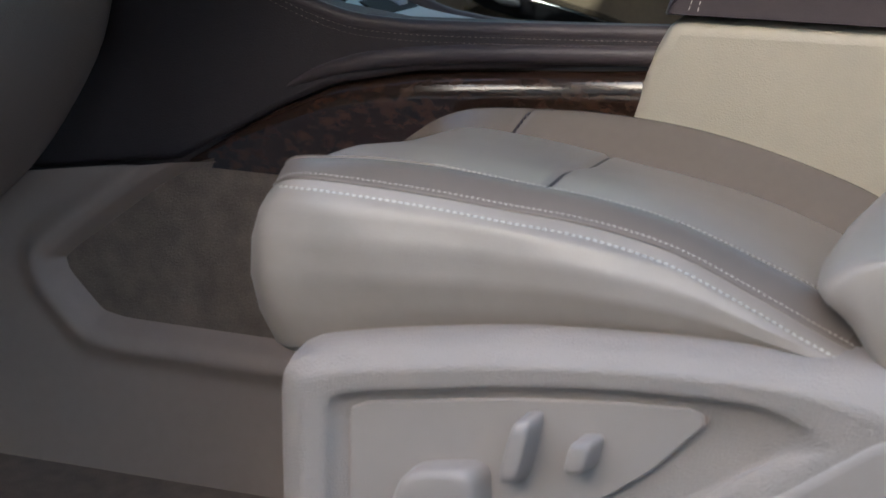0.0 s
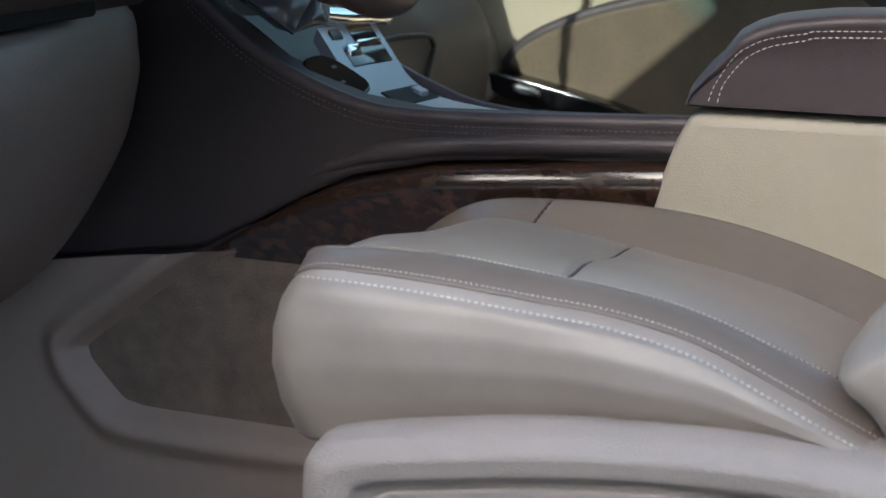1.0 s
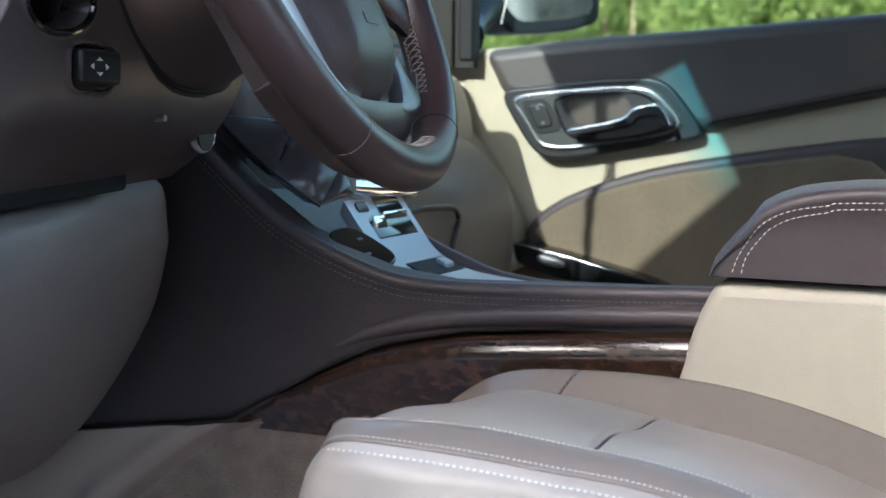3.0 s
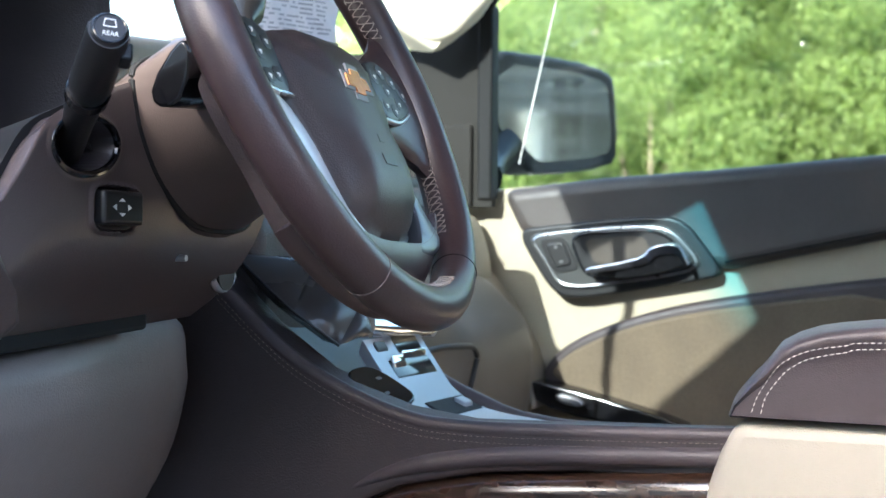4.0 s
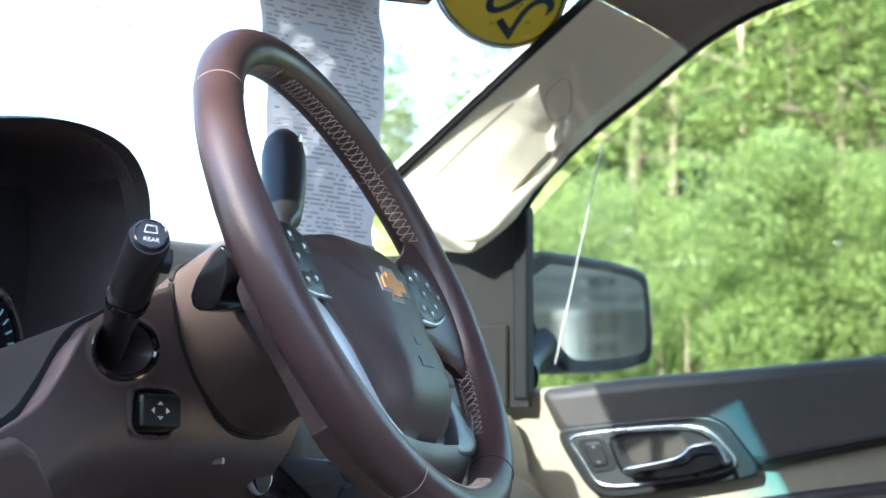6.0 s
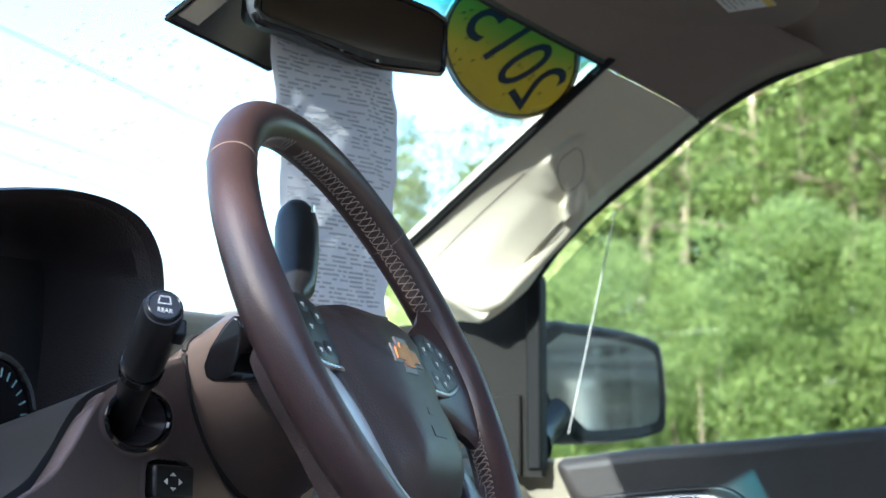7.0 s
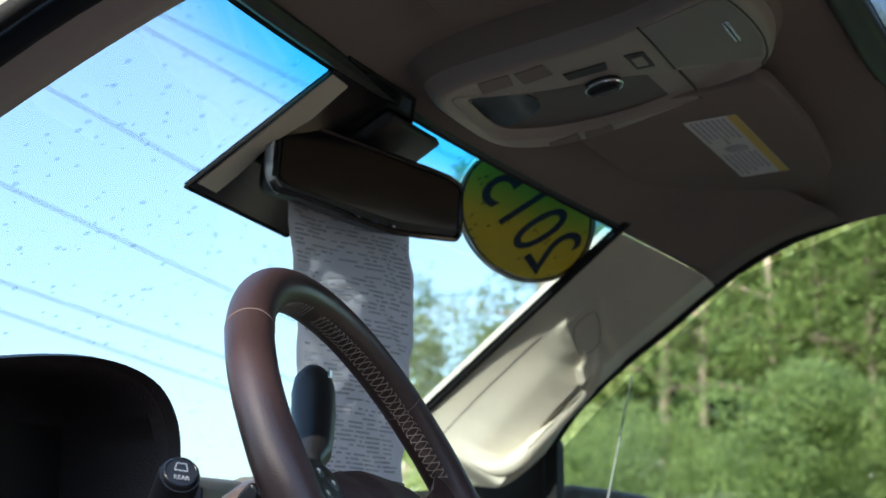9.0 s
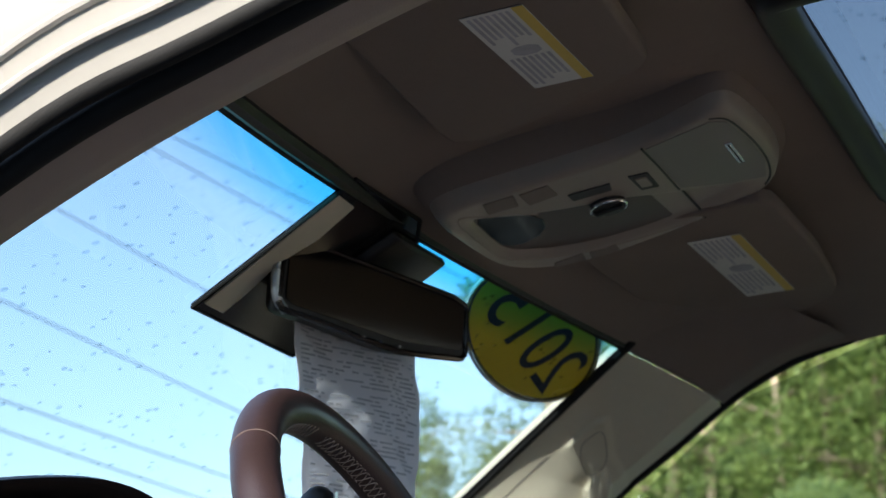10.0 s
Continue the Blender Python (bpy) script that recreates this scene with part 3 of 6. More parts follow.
part("cup_insert", side_plate([(p.y, p.z) for p in rounded([(0, y, z) for y, z in ((0.156, 1.149), (0.072, 1.156), (0.056, 1.130), (0.136, 1.112))], 2, keep=0.14)], 0.7365, 0.75, 0), CUP_SHADED, door, "taupe lining of the handle cup, darkened in place of recess shade")
part("door_lever", loft([[Vector((x, p.y, p.z - dz)) for p in rounded([(0, y, z) for y, z in ((0.144, 1.112), (0.097, 1.121), (0.064, 1.130), (0.052, 1.144), (0.018, 1.150), (0.001, 1.124), (0.006, 1.117), (0.018, 1.136), (0.046, 1.133), (0.056, 1.121), (0.097, 1.112), (0.142, 1.105))], 1, keep=0.2)] for x, dz in ((0.724, 0.001), (0.709, 0.0), (0.706, 0.0015))]), CHROME, door, "chrome door lever", bevel=0.001)
part("lever_face", side_plate([(p.y, p.z) for p in rounded([(0, y, z) for y, z in ((0.134, 1.105), (0.097, 1.111), (0.057, 1.120), (0.047, 1.132), (0.019, 1.136), (0.007, 1.119), (0.05, 1.106), (0.10, 1.098))], 2, keep=0.2)], 0.712, 0.735, 0), GLOSS_BLACK, door, bevel=0.002)
SWO = ((0.216, 1.144), (0.183, 1.149), (0.164, 1.110), (0.196, 1.104))
part("switch_frame", side_plate([(p.y, p.z) for p in rounded([(0, 0.19 + (y - 0.19) * 1.18, 1.127 + (z - 1.127) * 1.16) for y, z in SWO], 2, keep=0.14)], 0.7378, 0.75, 0), BLACK, door, bevel=0.001)
part("lock_switch", side_plate([(p.y, p.z) for p in rounded([(0, 0.19 + (y - 0.19) * 0.74, 1.127 + (z - 1.127) * 0.80) for y, z in SWO], 2, keep=0.14)], 0.7355, 0.75, 0), BLACK, door, "black lock switch", bevel=0.002)
for dy, dz in ((0.004, 0.010), (-0.004, -0.010)):
    part("lock_mark", box((0.7352, 0.19 + dy, 1.127 + dz), (0.001, 0.0045, 0.003)), GREY_SATIN, door)
POCKET = [(0.215, 0.955), (0.203, 0.981), (0.171, 1.008), (0.123, 1.031), (0.061, 1.053), (-0.016, 1.071), (-0.127, 1.090), (-0.282, 1.113), (-1.0, 1.18), (-1.0, 0.88), (0.0, 0.875), (0.17, 0.905)]
part("armrest", side_plate(POCKET, 0.735, 0.785, 2), DARK, door, "dark brown armrest surround", bevel=0.008)
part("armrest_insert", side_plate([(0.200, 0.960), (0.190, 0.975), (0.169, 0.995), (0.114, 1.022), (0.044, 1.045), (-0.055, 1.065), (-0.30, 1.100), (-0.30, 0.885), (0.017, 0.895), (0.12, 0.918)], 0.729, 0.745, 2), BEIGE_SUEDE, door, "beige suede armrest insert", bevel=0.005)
part("switch_plate", side_plate([(0.225, 0.956), (0.212, 0.926), (0.126, 0.905), (0.0, 0.898), (0.0, 0.910), (0.127, 0.941), (0.183, 0.952)], 0.695, 0.74, 1), GLOSS_BLACK, door, "gloss black window switch plate", bevel=0.005)
part("window_switch", side_plate([(0.180, 0.944), (0.140, 0.936), (0.138, 0.924), (0.176, 0.930)], 0.688, 0.70, 1), GREY_SATIN, door, bevel=0.003)


# ---- passenger side mirror ----
side_mirror = thing("side_mirror", (0.85, 0.30, 1.22), "black passenger side mirror outside the window", "side mirror")
mm = frame_matrix((1.08, 0.315, 1.327), (0.87, -0.49, 0), (-0.49, -0.87, 0.02))
HEADM = [(-0.150, 0.100), (0.04, 0.088), (0.12, 0.073), (0.138, 0.055), (0.145, -0.06), (0.128, -0.084), (-0.03, -0.098), (-0.060, -0.088), (-0.105, -0.040), (-0.150, -0.030)]
part("housing", slab(HEADM, mm @ Matrix.Translation((0, 0, -0.07)), 0.08, 1), BLACK, side_mirror, bevel=0.008)
part("mirror_pane", slab([(u * 0.84 + 0.002, v * 0.78) for u, v in HEADM], mm @ Matrix.Translation((0, 0, 0.006)), 0.006, 1), MIRROR, side_mirror, "convex mirror pane")
part("mount", tube([(0.84, 0.34, 1.23), (0.95, 0.37, 1.25), (1.0, 0.36, 1.28)], [0.03, 0.026, 0.03], 12), BLACK, side_mirror)

# a reflected streak in the glass, drawn as a thin white tube
part("pane_reflection", tube([(0.776, 0.190, 1.560), (0.776, 0.262, 1.250)], 0.0011, 5), LABEL_WHITE, door_side, "thin pale line that stands in for a reflection on the window pane")

# ---- driver's seat ----
seat = thing("driver_seat", (-0.43, -0.30, 0.60), "cocoa brown leather driver's seat with cream stitching", "car seat")
ST = [(-0.30, -0.060, 0.945), (-0.42, -0.066, 0.975), (-0.52, -0.085, 0.996), (-0.575, -0.099, 1.006), (-0.605, -0.106, 1.012), (-0.630, -0.116, 1.019), (-0.646, -0.130, 1.0275), (-0.652, -0.145, 1.031), (-0.653, -0.170, 1.031), (-0.653, -0.212, 1.029), (-0.653, -0.259, 1.025), (-0.653, -0.305, 1.021), (-0.653, -0.350, 1.011), (-0.653, -0.394, 0.992), (-0.653, -0.424, 0.978), (-0.650, -0.455, 0.963)]
LO = [0.84, 0.86, 0.88, 0.90, 0.915, 0.925, 0.930, 0.934, 0.939, 0.949, 0.956, 0.960, 0.963, 0.963, 0.962, 0.955]
edge_s = [Vector(p) for p in ST]


def outward(k):
    a, b = edge_s[max(0, k - 1)], edge_s[min(len(edge_s) - 1, k + 1)]
    t = (b - a).normalized()
    return Vector((t.y, -t.x, 0)).normalized()


side_rows = []
for w, o in ((-0.06, -0.03), (0.0, 0.000), (0.22, 0.010), (0.45, 0.015), (0.68, 0.014), (0.86, 0.009), (0.95, 0.004), (1.0, 0.0)):
    row = []
    for k, p in enumerate(edge_s):
        z = LO[k] + (p.z - LO[k]) * w
        row.append(Vector((p.x, p.y, z)) + outward(k) * o)
    side_rows.append(smooth_line(row, 4))
part("side_bolster", sheet(lambda u, v: along(side_rows, u, v) + Vector((0.0012 * math.sin(u * 37 + v * 5), 0, 0)) * math.sin(math.pi * v), 70, 28), SEAT_LEATHER, seat)
inner_off = (0.001, 0.001, 0.002, 0.003, 0.004, 0.004, 0.003, 0.002, 0.004, 0.005, 0.004, 0.003, 0.004, 0.007, 0.009, 0.008)
band = [Vector((p.x + (0.004, 0.006, 0.010, 0.018, 0.026, 0.032, 0.036, 0.040)[min(k, 7)], p.y - (0.012, 0.012, 0.010, 0.006, -0.002, -0.008, -0.010, -0.006)[min(k, 7)], p.z + d)) for k, (p, d) in enumerate(zip(edge_s, inner_off))]
band_s, edge_l = smooth_line(band, 4), smooth_line(edge_s, 4)
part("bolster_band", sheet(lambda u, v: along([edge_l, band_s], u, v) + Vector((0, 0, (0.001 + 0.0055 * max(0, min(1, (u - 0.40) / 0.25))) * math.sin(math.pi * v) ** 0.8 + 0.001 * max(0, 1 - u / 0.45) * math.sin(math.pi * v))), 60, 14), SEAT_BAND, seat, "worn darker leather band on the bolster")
part("stitching", stitches([p + outward(min(len(edge_s) - 1, k // 4)) * (0.0068 + 0.00009 * k) + Vector((0, 0, -0.0036)) for k, p in enumerate(edge_l) if k > 25], 0.0024, 0.0014, 0.0006), THREAD, seat, "cream contrast stitching")
part("stitching", stitches([p + Vector((0.0028, 0, 0.0022)) for p in edge_l[10:]], 0.0019, 0.0012, 0.00036), THREAD, seat)
part("stitching", stitches([p + Vector((-0.0015, 0, 0.0018)) for p in band_s[36:]], 0.0019, 0.0012, 0.00042), THREAD, seat)
part("piping", tube([p + Vector((0.0, 0, 0.0004)) for p in edge_l], 0.0010, 8), SEAT_BAND, seat)
part("piping", tube([p + Vector((0.001, 0, 0.0002)) for p in band_s], 0.0009, 8), SEAT_BAND, seat)

IN_Y = [-0.058, -0.085, -0.130, -0.180, -0.225, -0.262, -0.300, -0.350, -0.400, -0.450]
IN_Z = {
    -0.612: [0.985, 1.008, 1.026, 1.033, 1.030, 1.027, 1.022, 1.010, 0.995, 0.975],
    -0.550: [0.982, 1.008, 1.023, 1.026, 1.024, 1.020, 1.017, 1.004, 0.983, 0.953],
    -0.450: [0.978, 0.994, 1.004, 1.007, 1.003, 0.997, 0.992, 0.980, 0.961, 0.936],
    -0.350: [0.965, 0.982, 0.992, 0.992, 0.986, 0.979, 0.973, 0.962, 0.944, 0.920],
    -0.285: [0.945, 0.966, 0.973, 0.968, 0.959, 0.953, 0.948, 0.940, 0.926, 0.905],
}
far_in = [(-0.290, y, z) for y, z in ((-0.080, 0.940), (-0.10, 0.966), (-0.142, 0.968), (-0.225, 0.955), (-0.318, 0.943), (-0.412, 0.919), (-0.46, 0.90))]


def even(line, n=60):
    """A polyline cut into n equal steps."""
    line = [Vector(p) for p in line]
    d = [0.0]
    for p, q in zip(line, line[1:]):
        d.append(d[-1] + (q - p).length)
    out = []
    for k in range(n + 1):
        t, i = d[-1] * k / n, 0
        while i < len(d) - 2 and d[i + 1] < t:
            i += 1
        out.append(line[i].lerp(line[i + 1], (t - d[i]) / max(1e-9, d[i + 1] - d[i])))
    return out


front_s = band_s[:24]
in_rows = [even(band_s[23:])]
for x, zs in IN_Z.items():
    if x < -0.6 or x > -0.29:
        continue
    near = min(front_s, key=lambda p: abs(p.x - x))
    body = [(x, y, z) for y, z in zip(IN_Y, zs) if y < near.y - 0.02]
    in_rows.append(even(smooth_line([(x, near.y, near.z)] + body, 6)))
in_rows.append(even(smooth_line([(front_s[0].x, front_s[0].y, front_s[0].z)] + far_in[1:], 6)))


in_rows = [list(r) for r in zip(*[smooth_line(c, 6) for c in zip(*in_rows)])]


def insert(u, v):
    p = along(in_rows, u, v)
    d = (p.y - (-0.262 + 0.10 * (p.x + 0.55))) / 0.0045
    rim = math.sin(math.pi * v) ** 0.8 * min(1, u / 0.10)
    p.z += 0.005 * rim - 0.0035 * min(1, rim * 2) * math.exp(-(d * 1.9) ** 2) - 0.0010
    return p


part("seat_insert", sheet(insert, 240, 60), SEAT_INSERT, seat, "smooth middle panel of the cushion")
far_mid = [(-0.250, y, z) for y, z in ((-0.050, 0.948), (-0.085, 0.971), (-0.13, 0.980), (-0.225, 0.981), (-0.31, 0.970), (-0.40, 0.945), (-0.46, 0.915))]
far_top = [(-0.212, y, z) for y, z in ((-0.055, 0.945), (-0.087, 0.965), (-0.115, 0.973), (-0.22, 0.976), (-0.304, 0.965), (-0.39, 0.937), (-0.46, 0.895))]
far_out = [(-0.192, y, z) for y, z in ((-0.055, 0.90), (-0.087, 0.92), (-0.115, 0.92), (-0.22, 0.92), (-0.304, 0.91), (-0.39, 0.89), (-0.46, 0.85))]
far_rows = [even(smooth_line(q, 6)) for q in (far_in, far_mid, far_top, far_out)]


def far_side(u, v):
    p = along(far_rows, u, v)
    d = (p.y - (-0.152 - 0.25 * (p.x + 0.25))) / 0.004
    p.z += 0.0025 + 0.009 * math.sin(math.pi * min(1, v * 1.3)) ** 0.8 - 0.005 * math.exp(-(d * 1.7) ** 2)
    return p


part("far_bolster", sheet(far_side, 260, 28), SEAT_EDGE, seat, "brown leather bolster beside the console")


def seam_on(f, v, line, lo, hi):
    """The point of a sheet's row v that lies on a line y = line(x)."""
    for _ in range(24):
        mid = (lo + hi) / 2
        p = f(mid, v)
        lo, hi = (mid, hi) if p.y > line(p.x) else (lo, mid)
    return f(lo, v)


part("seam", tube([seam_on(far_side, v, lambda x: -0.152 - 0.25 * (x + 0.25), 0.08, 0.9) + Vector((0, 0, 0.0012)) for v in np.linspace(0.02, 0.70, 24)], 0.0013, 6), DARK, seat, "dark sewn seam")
part("seam", tube([seam_on(insert, v, lambda x: -0.262 + 0.10 * (x + 0.55), 0.15, 0.95) + Vector((0, 0, 0.0006)) for v in np.linspace(0.03, 0.97, 40)], 0.0011, 6), DARK, seat, "dark sewn seam")
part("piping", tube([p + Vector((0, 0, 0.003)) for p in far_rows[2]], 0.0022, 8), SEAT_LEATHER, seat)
part("cushion_core", box((-0.43, -0.30, 0.87), (0.40, 0.36, 0.06)), SEAT_LEATHER, seat, bevel=0.02)
# backrest's lower bolster
BO = rounded([(0, -0.416, 0.998), (0, -0.424, 1.013), (0, -0.440, 1.022), (0, -0.475, 1.027), (0, -0.60, 1.06), (0, -0.72, 1.10), (0, -0.62, 0.955), (0, -0.455, 0.957), (0, -0.443, 0.972), (0, -0.434, 0.986)], 2)
part("backrest_bolster", loft([[Vector((x, -0.56 + (p.y + 0.56) * k, 1.04 + (p.z - 1.04) * k)) for p in BO] for x, k in ((-0.50, 0.90), (-0.56, 0.97), (-0.62, 1.0), (-0.645, 0.99), (-0.660, 0.965), (-0.668, 0.93), (-0.671, 0.88))]), SEAT_LEATHER, seat, angle=70)
part("backrest", box((0, 0, 0.33), (0.34, 0.10, 0.66), pose(-0.41, -0.52, 0.93, 33, 0, 0)), SEAT_INSERT, seat, bevel=0.04)

# plastic side shield with its switch panel
SHO = [(-0.142, 0.80), (-0.141, 0.894), (-0.142, 0.930), (-0.150, 0.940), (-0.165, 0.946), (-0.208, 0.955), (-0.270, 0.964), (-0.330, 0.969), (-0.386, 0.971), (-0.441, 0.970), (-0.52, 0.968), (-0.62, 0.99), (-0.62, 0.80)]
SHI = [(-0.176, 0.80), (-0.174, 0.895), (-0.176, 0.914), (-0.184, 0.920), (-0.200, 0.924), (-0.225, 0.928), (-0.273, 0.936), (-0.325, 0.942), (-0.375, 0.944), (-0.405, 0.942), (-0.418, 0.925), (-0.385, 0.897), (-0.31, 0.80)]


def shield(u, v):
    """A rolled lip that falls away to the recessed middle."""
    k = v
    o = [(-0.640, 0.002), (-0.668, 0.000), (-0.679, -0.004)]
    lines = [[(x, y, z + d) for y, z in SHO] for x, d in o]
    mid = [(-0.688, yo * 0.55 + yi * 0.45, zo * 0.55 + zi * 0.45) for (yo, zo), (yi, zi) in zip(SHO, SHI)]
    nin = [(-0.687, yo * 0.15 + yi * 0.85, zo * 0.15 + zi * 0.85) for (yo, zo), (yi, zi) in zip(SHO, SHI)]
    cor = [(-0.6815, yi, zi) for yi, zi in SHI]
    low = [(-0.677, yi + 0.1 * (-0.27 - yi), zi + 0.12 * (0.84 - zi)) for yi, zi in SHI]
    cen = [(-0.6765, yi + 0.9 * (-0.27 - yi), zi + 0.9 * (0.83 - zi)) for yi, zi in SHI]
    return along([smooth_line(q, 4) for q in lines + [mid, nin, cor, low, cen]], u, k)


part("side_shield", sheet(shield, 72, 28), SHIELD, seat, "taupe grained plastic seat shield", angle=70)
part("shield_back", side_plate(SHO[1:], -0.655, -0.60, 0), SHIELD, seat)
part("lower_wing", side_plate([(-0.345, 0.80), (-0.370, 0.865), (-0.390, 0.886), (-0.425, 0.915), (-0.463, 0.945), (-0.52, 0.962), (-0.60, 0.97), (-0.60, 0.80)], -0.689, -0.66, 1), SMOOTH_TAUPE, seat, bevel=0.008, segs=5)
PANEL = [(-0.182, 0.80), (-0.182, 0.905), (-0.183, 0.914), (-0.193, 0.919), (-0.273, 0.932), (-0.333, 0.938), (-0.366, 0.9395), (-0.373, 0.937), (-0.374, 0.931), (-0.349, 0.903), (-0.329, 0.887), (-0.30, 0.865), (-0.22, 0.80)]
part("panel_gap", side_plate([(-0.272 + (y + 0.272) * 1.018, 0.88 + (z - 0.88) * 1.03) for y, z in PANEL], -0.6785, -0.66, 0), LOWER_TAUPE, seat)
part("switch_panel", side_plate(PANEL, -0.6815, -0.67, 0), SMOOTH_TAUPE, seat, "smooth taupe panel with power seat switches", bevel=0.0012)


def seat_switch(outline, name):
    c = (sum(y for y, z in outline) / 4, sum(z for y, z in outline) / 4)
    base = rounded([(0, y, z) for y, z in outline], 2, keep=0.17)
    rings = [[Vector((x, c[0] + (p.y - c[0]) * k + s, c[1] + (p.z - c[1]) * k + s * 0.4)) for p in base] for x, k, s in ((-0.679, 1.10, -0.003), (-0.688, 1.02, -0.0015), (-0.695, 0.97, 0), (-0.698, 0.84, 0), (-0.6985, 0.6, 0))]
    part(name, loft(rings), SMOOTH_TAUPE, seat, angle=60)


seat_switch([(-0.278, 0.926), (-0.289, 0.927), (-0.281, 0.890), (-0.270, 0.889)], "recline_switch")
seat_switch([(-0.309, 0.919), (-0.321, 0.920), (-0.317, 0.902), (-0.305, 0.900)], "lumbar_switch")
seat_switch([(-0.218, 0.889), (-0.258, 0.896), (-0.260, 0.868), (-0.208, 0.862)], "slide_switch")

# ---- centre console ----
con = thing("center_console", (0, -0.2, 0.60), "dark brown centre console with wood trim and padded lid", "console")
TOP = [(-0.245, 1.045), (-0.129, 1.040), (-0.011, 1.037), (0.05, 1.045), (0.124, 1.075), (0.178, 1.113), (0.26, 1.19), (0.34, 1.25)]
LOW = [(0.40, 0.87), (0.337, 0.883), (0.19, 0.905), (0.136, 0.935), (0.093, 0.959), (0.045, 0.982), (-0.032, 0.999), (-0.129, 1.008), (-0.235, 1.018)]
part("dark_side", side_plate(TOP + [(0.40, 1.25)] + LOW, -0.172, -0.12, 0), DARK, con, bevel=0.005)
part("side_roll", tube(smooth_line([(-0.170, -0.235, 1.026), (-0.170, -0.081, 1.017), (-0.170, 0.0, 1.007), (-0.170, 0.055, 0.992), (-0.168, 0.11, 0.965)], 6), [0.0085] * 13 + [0.0085, 0.008, 0.0075, 0.007, 0.0065, 0.006, 0.005, 0.004, 0.003, 0.002, 0.001, 0.001], 12), DARK_LEATHER, con)
line = smooth_line([(-0.174, y, z - 0.007) for y, z in TOP[:7]], 6)
part("stitching", stitches(line, 0.003, 0.002, 0.00026), THREAD_DIM, con, "fine cream stitching")
part("stitching", stitches(line, 0.003, 0.002, 0.0002, off=(-0.0005, 0, -0.005)), THREAD_DIM, con)
part("top_roll", tube(smooth_line([(-0.166, y, z - 0.002) for y, z in TOP[:7]], 6), 0.007, 10), DARK_LEATHER, con)


def wood_face():
    up = even([(-0.170, y, z) for y, z in ((0.18, 0.905), (0.136, 0.933), (0.093, 0.957), (0.045, 0.980), (-0.032, 0.996), (-0.129, 1.005), (-0.24, 1.014))], 30)
    lo = even([(-0.172, y, 0.900) for y in (0.18, -0.24)], 30)

    def f(u, v):
        p = along([up, lo], u, v)
        p.x -= 0.013 * min(1, v / 0.16) ** 0.5 * (1 - 0.75 * v) * min(1, u * 3)
        return p
    return sheet(f, 40, 24, (0.03, 0, 0))


part("wood_trim", wood_face(), WOOD, con, "glossy burl wood trim")
REC = [(p.y, p.z) for p in rounded([(0, y, z) for y, z in [(0.192, 0.900), (0.318, 0.806), (0.312, 0.786), (0.272, 0.744), (0.10, 0.742), (-0.14, 0.742), (-0.14, 0.93), (0.10, 0.93)]], 2, keep=0.12)]


def inside(y, z, poly):
    """Signed distance to a polygon's edge, positive inside."""
    best, odd = 9.0, False
    for (y0, z0), (y1, z1) in zip(poly, poly[1:] + poly[:1]):
        t = max(0, min(1, ((y - y0) * (y1 - y0) + (z - z0) * (z1 - z0)) / ((y1 - y0) ** 2 + (z1 - z0) ** 2)))
        best = min(best, math.hypot(y - y0 - t * (y1 - y0), z - z0 - t * (z1 - z0)))
        if (z0 > z) != (z1 > z) and y < y0 + (z - z0) / (z1 - z0) * (y1 - y0):
            odd = not odd
    return best if odd else -best


def lower_side(u, v):
    y, z = 0.60 - 0.75 * u, 0.60 + 0.306 * v
    d = inside(y, z, REC)
    roll = 0.010 * math.exp(-((d + 0.016) / 0.013) ** 2)
    dip = 0.016 * max(0, min(1, (d + 0.004) / 0.012))
    top = 0.002 if z > 0.89 else 0.0
    return Vector((-0.186 - roll + dip, y, min(z, 0.906 - max(0, y - 0.19) * 0.15)))


part("lower_side", sheet(lower_side, 320, 140), LOWER_TAUPE, con, "taupe plastic lower console side", angle=80)
part("carpet_insert", side_plate([(y * 0.985 + 0.002, 0.82 + (z - 0.82) * 0.97) for y, z in REC], -0.1725, -0.15, 0), CARPET, con, "dark carpet insert of the lower console")
BG = [(-0.246, 1.058), (-0.232, 1.030), (-0.222, 1.00), (-0.213, 0.965), (-0.21, 0.90), (-0.21, 0.65), (-0.80, 0.65), (-0.80, 1.062)]
part("rear_side", side_plate(BG, -0.186, -0.10, 0), BEIGE, con, "beige grained vinyl console side", bevel=0.012, segs=4)
part("inner_fill", side_plate([(0.50, 0.80), (0.50, 0.93), (0.10, 0.93), (0.10, 0.80)], -0.166, -0.14, 0), DARK, con)
part("body", box((0, -0.26, 0.79), (0.26, 0.90, 0.34)), DARK, con)
LID = [(-0.243, 1.062), (-0.246, 1.071), (-0.258, 1.086), (-0.2703, 1.0990), (-0.2829, 1.1150), (-0.2957, 1.1222), (-0.3125, 1.1280), (-0.3292, 1.1310), (-0.3573, 1.1345), (-0.45, 1.139), (-0.60, 1.140), (-0.74, 1.13), (-0.75, 1.062)]
LID_CUTS = ((-0.1875, -0.012, 0.000), (-0.1905, -0.008, 0.000), (-0.1915, -0.004, 0.000), (-0.1895, -0.0005, 0.001), (-0.182, 0.0015, 0.003), (-0.15, 0.0025, 0.008), (-0.11, 0.000, 0.013), (-0.05, -0.009, 0.020), (0.05, -0.024, 0.020), (0.15, -0.045, 0.010), (0.18, -0.06, 0.0))
